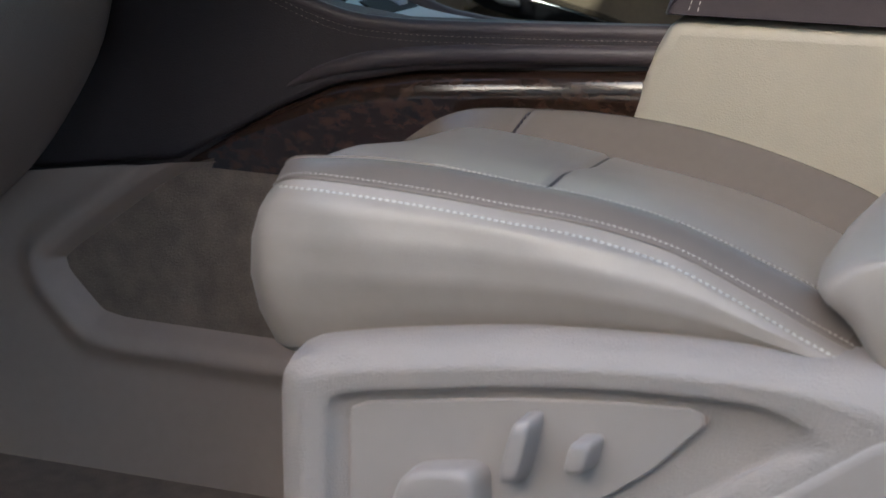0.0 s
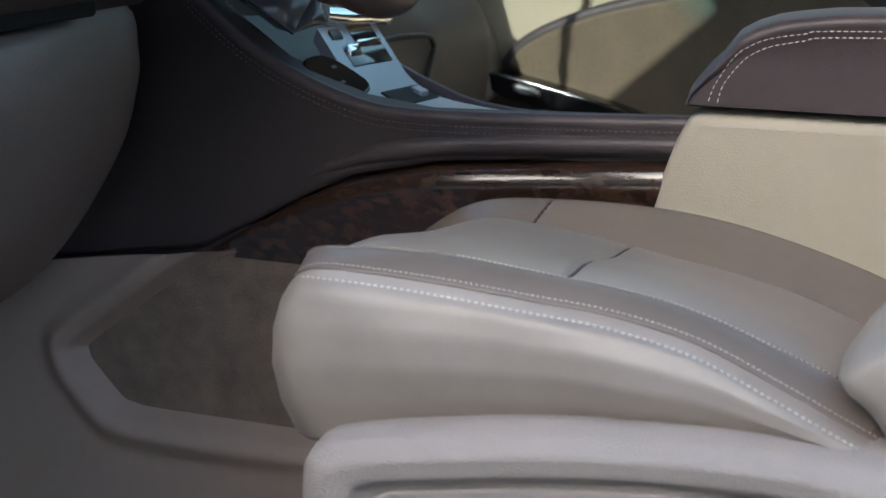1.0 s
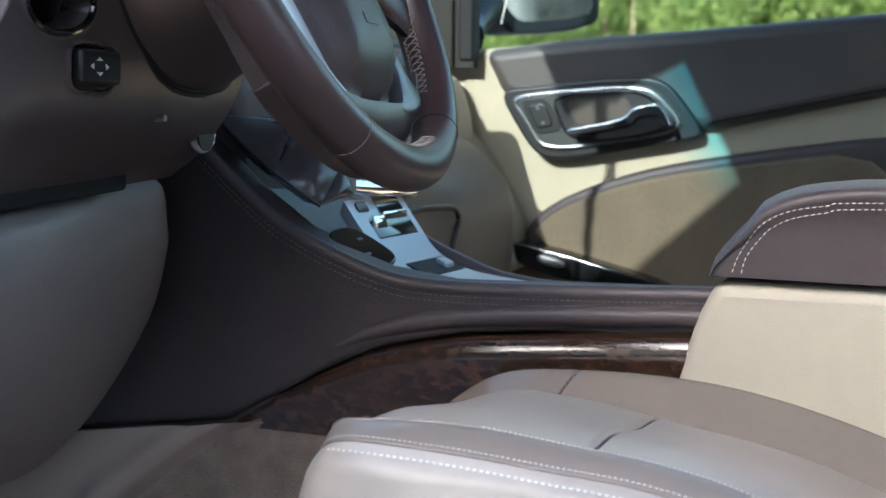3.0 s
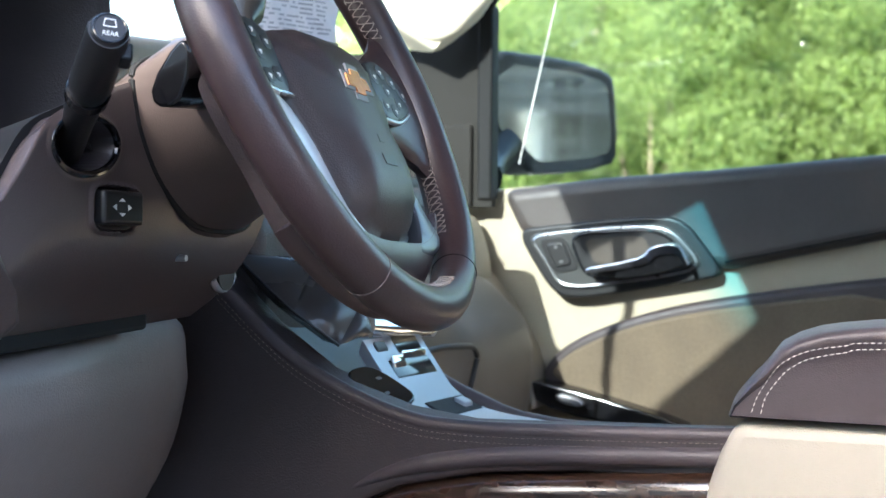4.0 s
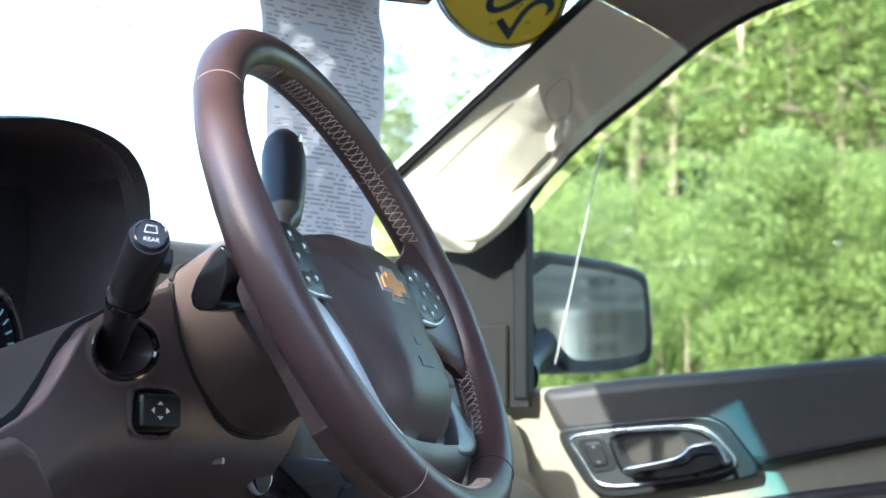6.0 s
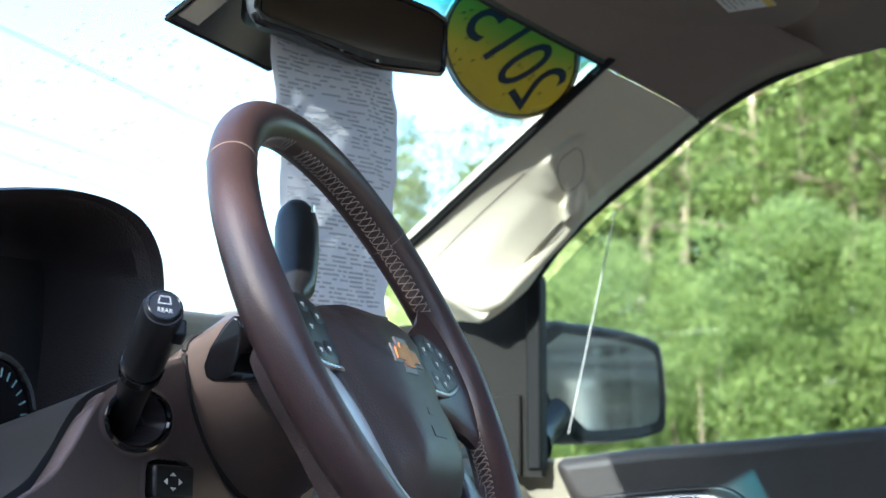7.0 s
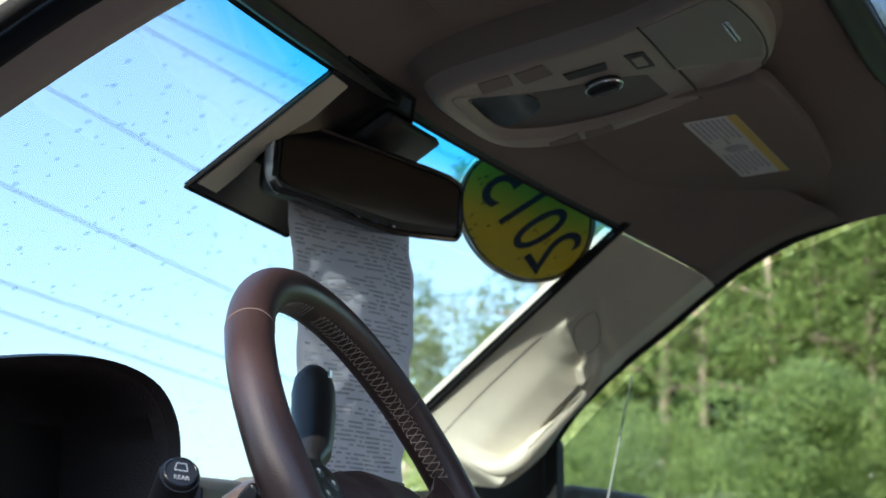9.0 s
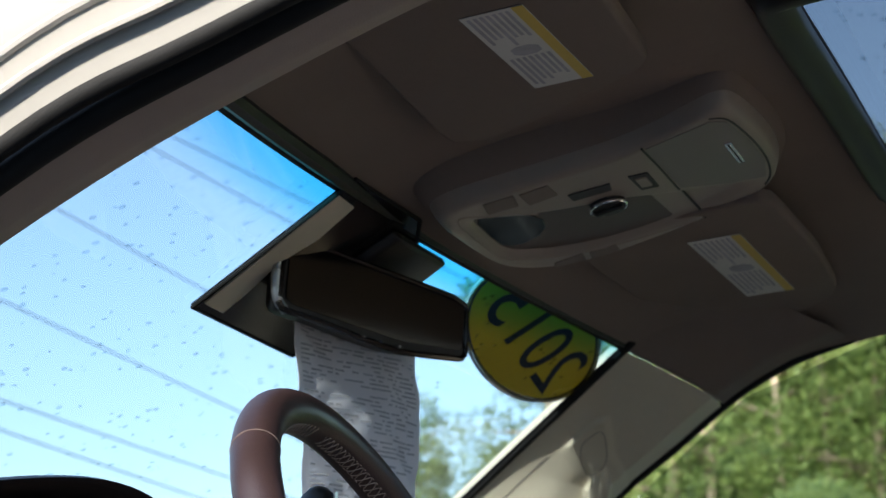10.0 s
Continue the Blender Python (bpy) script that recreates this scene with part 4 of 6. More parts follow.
part("armrest_lid", loft([[Vector((x, y + dy * (1 if y > -0.6 else -0.3), z + dz * min(1, (z - 1.062) / 0.05))) for y, z in LID] for x, dz, dy in LID_CUTS]), DARK_LEATHER, con, "padded dark brown leather armrest lid", angle=50)
for row in (((-0.2598, 1.0663), (-0.2644, 1.0796), (-0.2771, 1.0998), (-0.2876, 1.1090), (-0.3045, 1.1163), (-0.3296, 1.1209), (-0.3577, 1.1243), (-0.55, 1.130)), ((-0.2668, 1.0658), (-0.2709, 1.0800), (-0.2835, 1.0972), (-0.2919, 1.1040), (-0.3046, 1.1102), (-0.3297, 1.1157), (-0.3577, 1.1195), (-0.55, 1.1255))):
    part("stitching", stitches(smooth_line([(-0.1917, y, z) for y, z in row], 6), 0.0034, 0.0016, 0.00048), THREAD, con, "cream contrast stitching")

# console top: rails, cup holder, tray and the sloping fascia
def deck(u, v):
    p = along([[(0, y, z - 0.003) for y, z in TOP[:7]]] * 2, v, 0)
    return p + Vector((-0.166 + 0.30 * u, 0, -0.020 * min(1, u * 5) - 0.030 * u))


part("top_deck", sheet(deck, 10, 30, (0, 0, -0.03)), GREY_DECK, con, "dark satin console top")
part("far_rail", tube([deck(1.0, v) + Vector((0.004, 0, 0.004)) for v in np.linspace(0, 1, 20)], 0.009, 10), DARK_LEATHER, con)
for x, y in ((0.078, -0.085), (0.078, -0.180)):
    ringp = [Vector((x + 0.042 * math.cos(a), y + 0.042 * math.sin(a), 1.000 - 0.12 * 0.042 * math.cos(a))) for a in np.linspace(0, 2 * math.pi, 36, endpoint=False)]
    cup = part("cup_holder", tube(ringp, 0.0045, 8, True), DARK_SATIN, con, "dark satin cup holder rim")
    part("cup_well", loft([[p + Vector((0, 0, -0.001)) for p in ringp], [p + Vector((0, 0, -0.02)) for p in ringp]]), GLOSS_BLACK, cup)
STRIP = smooth_line([(0, 0.124, 1.092), (0, 0.103, 1.062), (0, 0.084, 1.038), (0, 0.053, 1.022), (0, 0.0, 1.014), (0, -0.05, 1.011)], 6)


def strip(x, v, lift=0.0):
    """The sloping control fascia: x across, v from its top to the tray."""
    p = along([STRIP, STRIP], v, 0)
    return Vector((x, p.y, p.z + lift - 0.05 * (x + 0.06)))


def strip_pad(name, x0, x1, v0, v1, h, material, label="", bevel=0.002):
    q = [[strip(x0, v0, k), strip(x1, v0, k), strip(x1, v1, k), strip(x0, v1, k)] for k in (-0.004, h)]
    part(name, loft(q), material, con, label, bevel=bevel)


part("control_fascia", sheet(lambda u, v: strip((-0.066 + 0.136 * u), v), 8, 30, (0, 0.004, -0.012)), FASCIA, con, "light satin control fascia")
strip_pad("fascia_screen", -0.004, 0.056, 0.01, 0.11, 0.0012, GLOSS_BLACK)
strip_pad("fascia_button", -0.050, -0.024, 0.04, 0.09, 0.003, BLACK)
strip_pad("socket_recess", -0.040, 0.058, 0.14, 0.245, 0.0010, GLOSS_BLACK)
strip_pad("socket_lip", -0.004, 0.054, 0.128, 0.142, 0.006, CHROME, "chrome lip of the socket tray", 0.001)
strip_pad("socket_cover", -0.034, -0.006, 0.140, 0.185, 0.006, CHROME, "chrome socket flap", 0.002)
strip_pad("tray_slot", -0.030, 0.066, 0.45, 0.60, 0.0010, RUBBER)
strip_pad("tray_tab", 0.030, 0.052, 0.50, 0.57, 0.006, FASCIA)
DIAL = frame_matrix((-0.120, 0.085, 1.0555), (0.93, 0.0, -0.25), (-0.18, -0.42, 0.88)) @ Matrix.Diagonal((1.04, 1.10, 1, 1))
part("dial_plate", slab([(-0.020, -0.030), (0.020, -0.030), (0.023, 0.0), (0.018, 0.026), (-0.018, 0.026), (-0.023, 0.0)], DIAL, 0.006, 2), GLOSS_BLACK, con, "gloss black control plate", bevel=0.002)
for x, y in ((-0.006, -0.012), (0.007, 0.006)):
    part("plate_mark", box((x, y, 0.0062), (0.006, 0.003, 0.001), DIAL), GREY_SATIN, con)
part("stack_bar", tube(smooth_line([(-0.072, 0.130, 1.106), (-0.02, 0.122, 1.099), (0.03, 0.118, 1.095), (0.078, 0.118, 1.092)], 5), 0.010, 14, flat=0.9), CHROME, con, "chrome bar below the stack")
part("stack_keys", box((0.0, 0.135, 1.115), (0.12, 0.02, 0.012)), GREY_SATIN, con, bevel=0.002)
for x, z in ((-0.076, 1.108), (0.080, 1.094)):
    part("stack_knob", cyl((x, 0.150, z), (x, 0.112, z), 0.014, 0.012, 24), SILVER, con)
part("stack_body", box((0.0, 0.30, 1.11), (0.26, 0.2, 0.20)), DARK, con, bevel=0.02)
WA, WB, WCN, WD_, WE, WF = (Vector(p) for p in ((-0.145, 0.215, 1.174), (-0.090, 0.160, 1.166), (-0.152, 0.152, 1.125), (-0.078, 0.118, 1.131), (-0.080, 0.107, 1.101), (-0.128, 0.119, 1.094)))
BACK = Vector((0.03, 0.03, 0.0))


def facet(corners, swell, n=16):
    """A four-cornered panel that swells a little, with a back."""
    a, b, c, d = corners
    return sheet(lambda u, v: a.lerp(b, u).lerp(d.lerp(c, u), v) + swell * (math.sin(math.pi * u) * math.sin(math.pi * v)), n, n, BACK)


part("stack_wing", facet((WA, WB, WB.lerp(WCN, 0.55) + Vector((-0.004, -0.002, 0)), WCN), Vector((-0.002, -0.002, 0.002))), WING, con, "dark satin wing beside the centre stack", angle=60)
part("wing_nose", facet((WCN, WB, WD_, WF), Vector((-0.010, -0.008, -0.002))), WING, con, "satin nose of the wing", angle=60)
part("wing_cheek", facet((WF, WD_, WE, WF.lerp(WE, 0.5)), Vector((-0.003, -0.003, 0))), WING, con, angle=60)
part("wing_edge", tube(smooth_line([WA, WA.lerp(WCN, 0.5) + Vector((-0.002, 0, 0)), WCN, WCN.lerp(WF, 0.5) + Vector((-0.006, -0.004, 0)), WF], 5), 0.0014, 8), BLACK, con)

# ---- dashboard ----
dash = thing("dashboard", (0, 0.35, 1.0), "dark cocoa dashboard with an instrument hood", "dashboard")
PANEL_TOP = smooth_line([(-0.90, 0, 1.160), (-0.74, 0, 1.190), (-0.62, 0, 1.226), (-0.585, 0, 1.248), (-0.55, 0, 1.283), (-0.508, 0, 1.298), (-0.446, 0, 1.313), (-0.36, 0, 1.325), (-0.24, 0, 1.32)], 5)
BOOT, SWITCH = Vector((-0.508, 0.13, 1.268)), Vector((-0.470, 0.13, 1.224))


def panel_at(u, v):
    """The driver's panel: rolled over at its top, curving under towards the knees."""
    p = along([PANEL_TOP, PANEL_TOP], u, 0)
    z = p.z + (1.140 - p.z) * v
    y = 0.130 + 0.002 * max(0, 1 - v / 0.03) ** 2 + 0.055 * max(0, (v - 0.45) / 0.55) ** 2
    d = math.hypot((p.x - BOOT.x) / 0.0395, (z - BOOT.z) / 0.0205)
    y -= 0.0016 * math.exp(-((d - 1.05) / 0.07) ** 2)
    t = max(0, min(1, (1.0 - d) / 0.09))
    y += 0.034 * t * t * (3 - 2 * t)
    e = (abs((p.x - SWITCH.x) / 0.029) ** 4 + abs((z - SWITCH.z + 0.08 * (p.x - SWITCH.x)) / 0.0155) ** 4) ** 0.25
    y -= 0.0024 * math.exp(-((e - 1.06) / 0.07) ** 2)
    t = max(0, min(1, (1.0 - e) / 0.12))
    y += 0.006 * t * t * (3 - 2 * t)
    return Vector((p.x, y, z))


part("driver_panel", sheet(panel_at, 260, 110, (0, 0.02, -0.014)), DASH, dash, "cocoa soft panel below the instruments", angle=70)
part("cluster_cowl", sheet(lambda u, v: along([[p + Vector((0, 0.150, -0.004)) for p in PANEL_TOP], [Vector((p.x, 0.44, 1.20)) for p in PANEL_TOP]], u, v), 30, 10, (0, 0, -0.01)), FELT, dash, "black cowl below the instruments")
part("end_trim", loft([[Vector((x0 + dx, y, z)) for x0, y, z in ((-0.95, 0.10, 1.16), (-0.635, 0.118, 1.214), (-0.614, 0.120, 1.205), (-0.597, 0.123, 1.179), (-0.575, 0.130, 1.154), (-0.60, 0.135, 1.140), (-0.95, 0.14, 1.135))] if k == 0 else [Vector((x0 + dx, y + 0.03, z)) for x0, y, z in ((-0.95, 0.10, 1.16), (-0.635, 0.118, 1.214), (-0.614, 0.120, 1.205), (-0.597, 0.123, 1.179), (-0.575, 0.130, 1.154), (-0.60, 0.135, 1.140), (-0.95, 0.14, 1.135))] for k, dx in ((0, 0.0), (1, 0.004))]), DASH, dash, bevel=0.012, segs=5)
# instrument hood: an arch open to the rear
arch = [(-0.70, 1.22), (-0.695, 1.30), (-0.665, 1.37), (-0.58, 1.415), (-0.46, 1.442), (-0.34, 1.456), (-0.26, 1.447), (-0.222, 1.420), (-0.212, 1.38), (-0.22, 1.32), (-0.23, 1.26)]
arch_s = smooth_line([(x, 0, z) for x, z in arch], 5)
hood_r = []
for y, k in ((0.306, 0.965), (0.296, 0.985), (0.305, 1.0), (0.40, 0.98), (0.55, 0.92)):
    hood_r.append([Vector((-0.455 + (p.x + 0.455) * k, y, 1.30 + (p.z - 1.30) * k)) for p in arch_s])
for y, k in ((0.55, 0.89), (0.40, 0.92), (0.315, 0.935), (0.306, 0.965)):
    hood_r.append([Vector((-0.455 + (p.x + 0.455) * k, y, 1.30 + (p.z - 1.30) * k)) for p in arch_s])
part("instrument_hood", loft(hood_r, False, False), DARK, dash, "dark cocoa instrument hood")
part("cluster_panel", box((-0.455, 0.42, 1.31), (0.44, 0.02, 0.20)), BLACK, dash)
for x in (-0.46, -0.315):
    g = part("gauge", cyl((x, 0.41, 1.268), (x, 0.402, 1.268), 0.055, 0.055, 28), GLOSS_BLACK, dash)
    part("gauge_ring", tube([(x + 0.056 * math.cos(a), 0.40, 1.268 + 0.056 * math.sin(a)) for a in np.linspace(0, 6.28, 36, endpoint=False)], 0.003, 6, True), SILVER, g)
    ticks = bmesh.new()
    for a in np.linspace(-0.6, 3.74, 19):
        c, s_ = math.cos(a), math.sin(a)
        tube([(x + 0.038 * c, 0.4005, 1.268 + 0.038 * s_), (x + 0.046 * c, 0.4005, 1.268 + 0.046 * s_)], 0.0009, 4, bm=ticks)
    part("tick_marks", ticks, LABEL_TEAL, g)
part("dash_top", sheet(lambda u, v: Vector((-0.80 + 1.37 * u, 0.32 + 0.48 * v, 1.235 - 0.04 * max(0, min(1, (0.467 - u) / 0.058)) - 0.02 * v)), 12, 8, (0, 0, -0.12)), DARK, dash, bevel=0.01)
part("dash_body", box((-0.06, 0.52, 1.10), (1.26, 0.5, 0.24)), DARK, dash, bevel=0.02)
HIGH_FACE = smooth_line([(0, y, z) for y, z in ((0.275, 1.235), (0.245, 1.17), (0.225, 1.08), (0.225, 0.98), (0.25, 0.90), (0.31, 0.835))], 4)
LOW_FACE = smooth_line([(0, y, z) for y, z in ((0.330, 1.108), (0.276, 1.097), (0.240, 1.066), (0.213, 1.036), (0.203, 0.990), (0.215, 0.90), (0.27, 0.835))], 4)


def passenger_side(u, v):
    """The face before the passenger: high beside the centre stack, falling to a sloped shelf at the door."""
    p = along([HIGH_FACE, HIGH_FACE], v, 0).lerp(along([LOW_FACE, LOW_FACE], v, 0), step(u, 0.30, 0.62))
    return Vector((0.16 + 0.532 * u, p.y + 0.03 * max(0, (u - 0.95) / 0.05) ** 3, p.z))


part("passenger_face", sheet(passenger_side, 40, 32, (0, 0.06, 0)), FACE_DARK, dash, "brown passenger dashboard face", angle=70)
part("glove_box_line", tube(smooth_line([(0.20, 0.2005, 1.043), (0.31, 0.2005, 1.041), (0.353, 0.2005, 1.039), (0.418, 0.2015, 1.033), (0.441, 0.202, 1.027), (0.450, 0.202, 1.016), (0.444, 0.2025, 1.004), (0.42, 0.205, 0.96)], 5), 0.0035, 8), BLACK, dash, "dark joint round the glove box")
part("dash_corner", side_plate([(0.45, 1.186), (0.330, 1.184), (0.312, 1.174), (0.300, 1.148), (0.291, 1.115), (0.290, 1.075), (0.45, 1.075)], 0.62, 0.748, 1), DOOR_BEIGE, dash, "tan end of the dashboard beside the door", bevel=0.006)
part("dash_end", side_plate([(0.45, 1.155), (0.36, 1.155), (0.322, 1.125), (0.278, 1.08), (0.246, 1.034), (0.218, 0.98), (0.20, 0.90), (0.45, 0.90)], 0.69, 0.772, 1), FACE_BROWN, dash, "brown dashboard end cap", bevel=0.01)
# knee bolster below
KP = [(0.30, 1.132), (0.223, 1.128), (0.211, 1.089), (0.213, 1.059), (0.231, 1.004), (0.279, 0.929), (0.327, 0.878), (0.376, 0.847), (0.45, 0.84)]


def knee(u, v):
    x = -0.90 + 0.690 * u
    k = smooth_line([(0, y, z) for y, z in KP], 4)
    p = along([k, k], v, 0)
    left = max(0, min(1, (-0.27 - x) / 0.22))
    left = left * left * (3 - 2 * left)
    e = max(0, (u - 0.90) / 0.10)
    y = p.y - 0.034 * left * math.exp(-((p.z - 1.12) / 0.12) ** 2) + 0.014 * e ** 3
    z = p.z - (0.010 * left * max(0, (p.z - 1.06) / 0.07) if p.z > 1.06 else 0) - 0.006 * e * e
    return Vector((x, y, z))


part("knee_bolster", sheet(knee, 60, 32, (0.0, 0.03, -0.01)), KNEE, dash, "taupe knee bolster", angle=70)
# solid black box that colours in the slot's shaded inside
part("bolster_slot", box((-0.55, 0.215, 1.136), (0.44, 0.05, 0.024)), FELT, dash, "black box that stands for the dark slot above the knee bolster", bevel=0.004)
part("screw", cyl((-0.355, 0.150, 1.183), (-0.355, 0.141, 1.183), 0.003, 0.0025, 12), SILVER, dash)
part("dash_block", box((-0.10, 0.36, 1.33), (0.17, 0.05, 0.085)), FACE_BROWN, dash, bevel=0.012)
part("dash_block", box((0.06, 0.36, 1.33), (0.10, 0.05, 0.10)), FACE_BROWN, dash, bevel=0.012)
part("ignition_ring", tube([(-0.253 + 0.017 * math.cos(a), 0.166, 1.163 + 0.012 * math.sin(a)) for a in np.linspace(0, 6.28, 24, endpoint=False)], 0.003, 8, True), SILVER, dash, "silver ignition ring")
part("ignition_barrel", cyl((-0.253, 0.20, 1.163), (-0.253, 0.162, 1.163), 0.013), BLACK, dash)
part("stalk_boot", sheet(lambda u, v: Vector((BOOT.x + 0.037 * u * math.cos(6.2832 * v), 0.159 - 0.014 * (1 - u), BOOT.z + 0.0190 * u * math.sin(6.2832 * v))), 6, 28), RUBBER, dash, "black rubber stalk boot")
SWM = frame_matrix((SWITCH.x, 0.1345, SWITCH.z), (1, 0, -0.08), (-0.12, -0.98, 0.06)) @ Matrix.Diagonal((1.55, 0.98, 1, 1))
part("boot_lip", tube([Vector((BOOT.x + 0.0392 * math.cos(a), 0.1295, BOOT.z + 0.0203 * math.sin(a))) for a in np.linspace(0, 6.2832, 48, endpoint=False)], 0.0026, 8, True), GLOSS_BLACK, dash, "glossy black lip of the boot")
part("switch_surround", slab([(-0.018, -0.015), (0.018, -0.015), (0.018, 0.015), (-0.018, 0.015)], SWM, 0.003, 1), BLACK, dash, bevel=0.001)
adj = part("column_switch", slab([(-0.014, -0.012), (0.014, -0.012), (0.014, 0.012), (-0.014, 0.012)], SWM @ Matrix.Translation((-0.001, 0, 0.002)), 0.012, 0), BLACK, dash, "black four-way column switch", bevel=0.003)
arrows = bmesh.new()
for a in range(4):
    slab([(-0.0022, 0.004), (0.0022, 0.004), (0, 0.0065)], SWM @ Matrix.Translation((-0.003, 0, 0.0142)) @ pose(0, 0, 0, 0, 0, 90 * a), 0.0004, bm=arrows)
part("arrow_marks", arrows, LABEL_WHITE, adj)

# ---- steering wheel ----
# the wheel leans back, faces a little towards the middle of the car and is turned a few degrees
OUT = Vector((0.0939, -0.8936, 0.4388)).normalized()
SIDE = Vector((0.9945, 0.1045, 0.0))
UPW = OUT.cross(SIDE)
TURN = radians(-5.5)
WC = Vector((-0.4204, -0.0082, 1.3179))
WM = frame_matrix(WC, math.cos(TURN) * SIDE + math.sin(TURN) * UPW, OUT)
wheel = thing("steering_wheel", WC, "dark brown leather steering wheel with cream stitching", "steering wheel")
RA, RR = 0.1772, 0.0158


def rim_at(a, q, out=0.0):
    """A point of the rim's skin: a round the wheel, q round the section (0 faces the hub, pi/2 the driver)."""
    c, rad = Vector((RA * math.cos(a), RA * math.sin(a), 0)), Vector((math.cos(a), math.sin(a), 0))
    r = RR + out + 0.0012 * max(math.exp(-(((a + 0.5) % 6.2832 - 0.5) / 0.16) ** 2), math.exp(-((a % 6.2832 - math.pi) / 0.16) ** 2))
    return WM @ (c - rad * r * math.cos(q) + Vector((0, 0, 1.04 * r * math.sin(q))))


def ring_of(a, out=0.0, n=28):
    return [rim_at(a, 2 * math.pi * k / n, out) for k in range(n)]


rings = [ring_of(a) for a in np.linspace(0, 2 * math.pi, 145)]
rim = loft(rings[:-1], False)
rim.verts.ensure_lookup_table()
for k in range(28):
    rim.faces.new((rim.verts[143 * 28 + k], rim.verts[143 * 28 + (k + 1) % 28], rim.verts[(k + 1) % 28], rim.verts[k]))
part("rim", rim, WHEEL_LEATHER, wheel)
for a0 in (0.70, 2.44, -1.00, -2.10):
    part("rim_seam", tube(ring_of(a0, 0.0001), 0.0004, 6, True), RUBBER if a0 == -1.00 else THREAD_RIM, wheel, "sewn seam across the rim")
for a0, a1, mid in ((0.32, 1.52, -0.02), (1.62, 2.82, 0.1), (-0.80, -0.20, -0.22), (3.35, 3.95, 0.1), (-1.90, -1.24, 0.5)):
    lace = bmesh.new()
    for side in (-1, 1):
        zig = []
        n = int((a1 - a0) / 0.040)
        for k in range(n * 6):
            w = k / 6
            tri = math.sin(math.pi * (w + 0.5))
            zig.append(rim_at(a0 + w * 0.040, mid + 0.34 * side * tri, 0.0003))
        tube(zig, 0.00040, 5, bm=lace)
    for q in (mid - 0.36, mid + 0.36):
        stitches([rim_at(a, q, 0.0002) for a in np.linspace(a0, a1, 60)], 0.0030, 0.0030, 0.0004, bm=lace)
    part("rim_lacing", lace, THREAD_DIM, wheel, "cream cross stitching on the rim's inside")


def crowned(outline, levels, m, rounds=2):
    """A padded form: the outline drawn in and lifted step by step; levels are (scale, height)."""
    pts = rounded([(u, v, 0) for u, v in outline], rounds)
    c = sum(pts, Vector()) / len(pts)
    return loft([[m @ Vector((c.x + (p.x - c.x) * k, c.y + (p.y - c.y) * k, h)) for p in pts] for k, h in levels])


def both(half):
    """A closed outline from its half with u above 0, listed from the top down."""
    return [(u, v) for u, v in half] + [(-u, v) for u, v in reversed(half) if u > 1e-6]


# airbag cover: a flat crowned middle with a facet along each side
HUB = both([(0.0, 0.032), (0.055, 0.029), (0.088, 0.020), (0.093, 0.006), (0.088, -0.022), (0.074, -0.052), (0.067, -0.082), (0.060, -0.108), (0.042, -0.126), (0.0, -0.131)])
hub_c = Vector((0, -0.045))
cover = []
for k, h in ((1.0, -0.022), (1.0, -0.010), (0.985, -0.003), (0.955, 0.002), (0.88, 0.0075), (0.76, 0.0125), (0.62, 0.0155), (0.42, 0.0165), (0.2, 0.0168)):
    row = []
    for p in rounded([(u, v, 0) for u, v in HUB], 3):
        x, y = p.x * k, hub_c.y + (p.y - hub_c.y) * k
        drop = 0.006 * step(abs(x), 0.040, 0.052) + 0.010 * step(-y, 0.085, 0.135)
        row.append(WM @ Vector((x, y, h - drop * (1 if h > 0 else 0.3))))
    cover.append(row)
part("airbag_cover", loft(cover), HUB_SKIN, wheel, "smooth dark brown airbag cover", angle=70)
part("hub_back", crowned(HUB, ((0.9, -0.060), (1.02, -0.045), (1.02, -0.024), (0.9, -0.018)), WM), DARK, wheel)
PAD = [(0.078, 0.018), (0.100, 0.026), (0.122, 0.025), (0.150, 0.014), (0.163, 0.001), (0.158, -0.008), (0.135, -0.019), (0.110, -0.026), (0.078, -0.026)]
TRIM = [(0.100, -0.024), (0.133, -0.020), (0.126, -0.034), (0.116, -0.056), (0.104, -0.078), (0.096, -0.098), (0.090, -0.120), (0.076, -0.134), (0.050, -0.138), (0.030, -0.136), (0.046, -0.126), (0.062, -0.108), (0.069, -0.082), (0.077, -0.052)]
SHORT_TRIM = [(0.070, -0.070), (0.077, -0.086), (0.085, -0.106), (0.097, -0.120), (0.084, -0.132), (0.058, -0.137), (0.030, -0.136), (0.046, -0.126), (0.060, -0.108), (0.064, -0.085)]
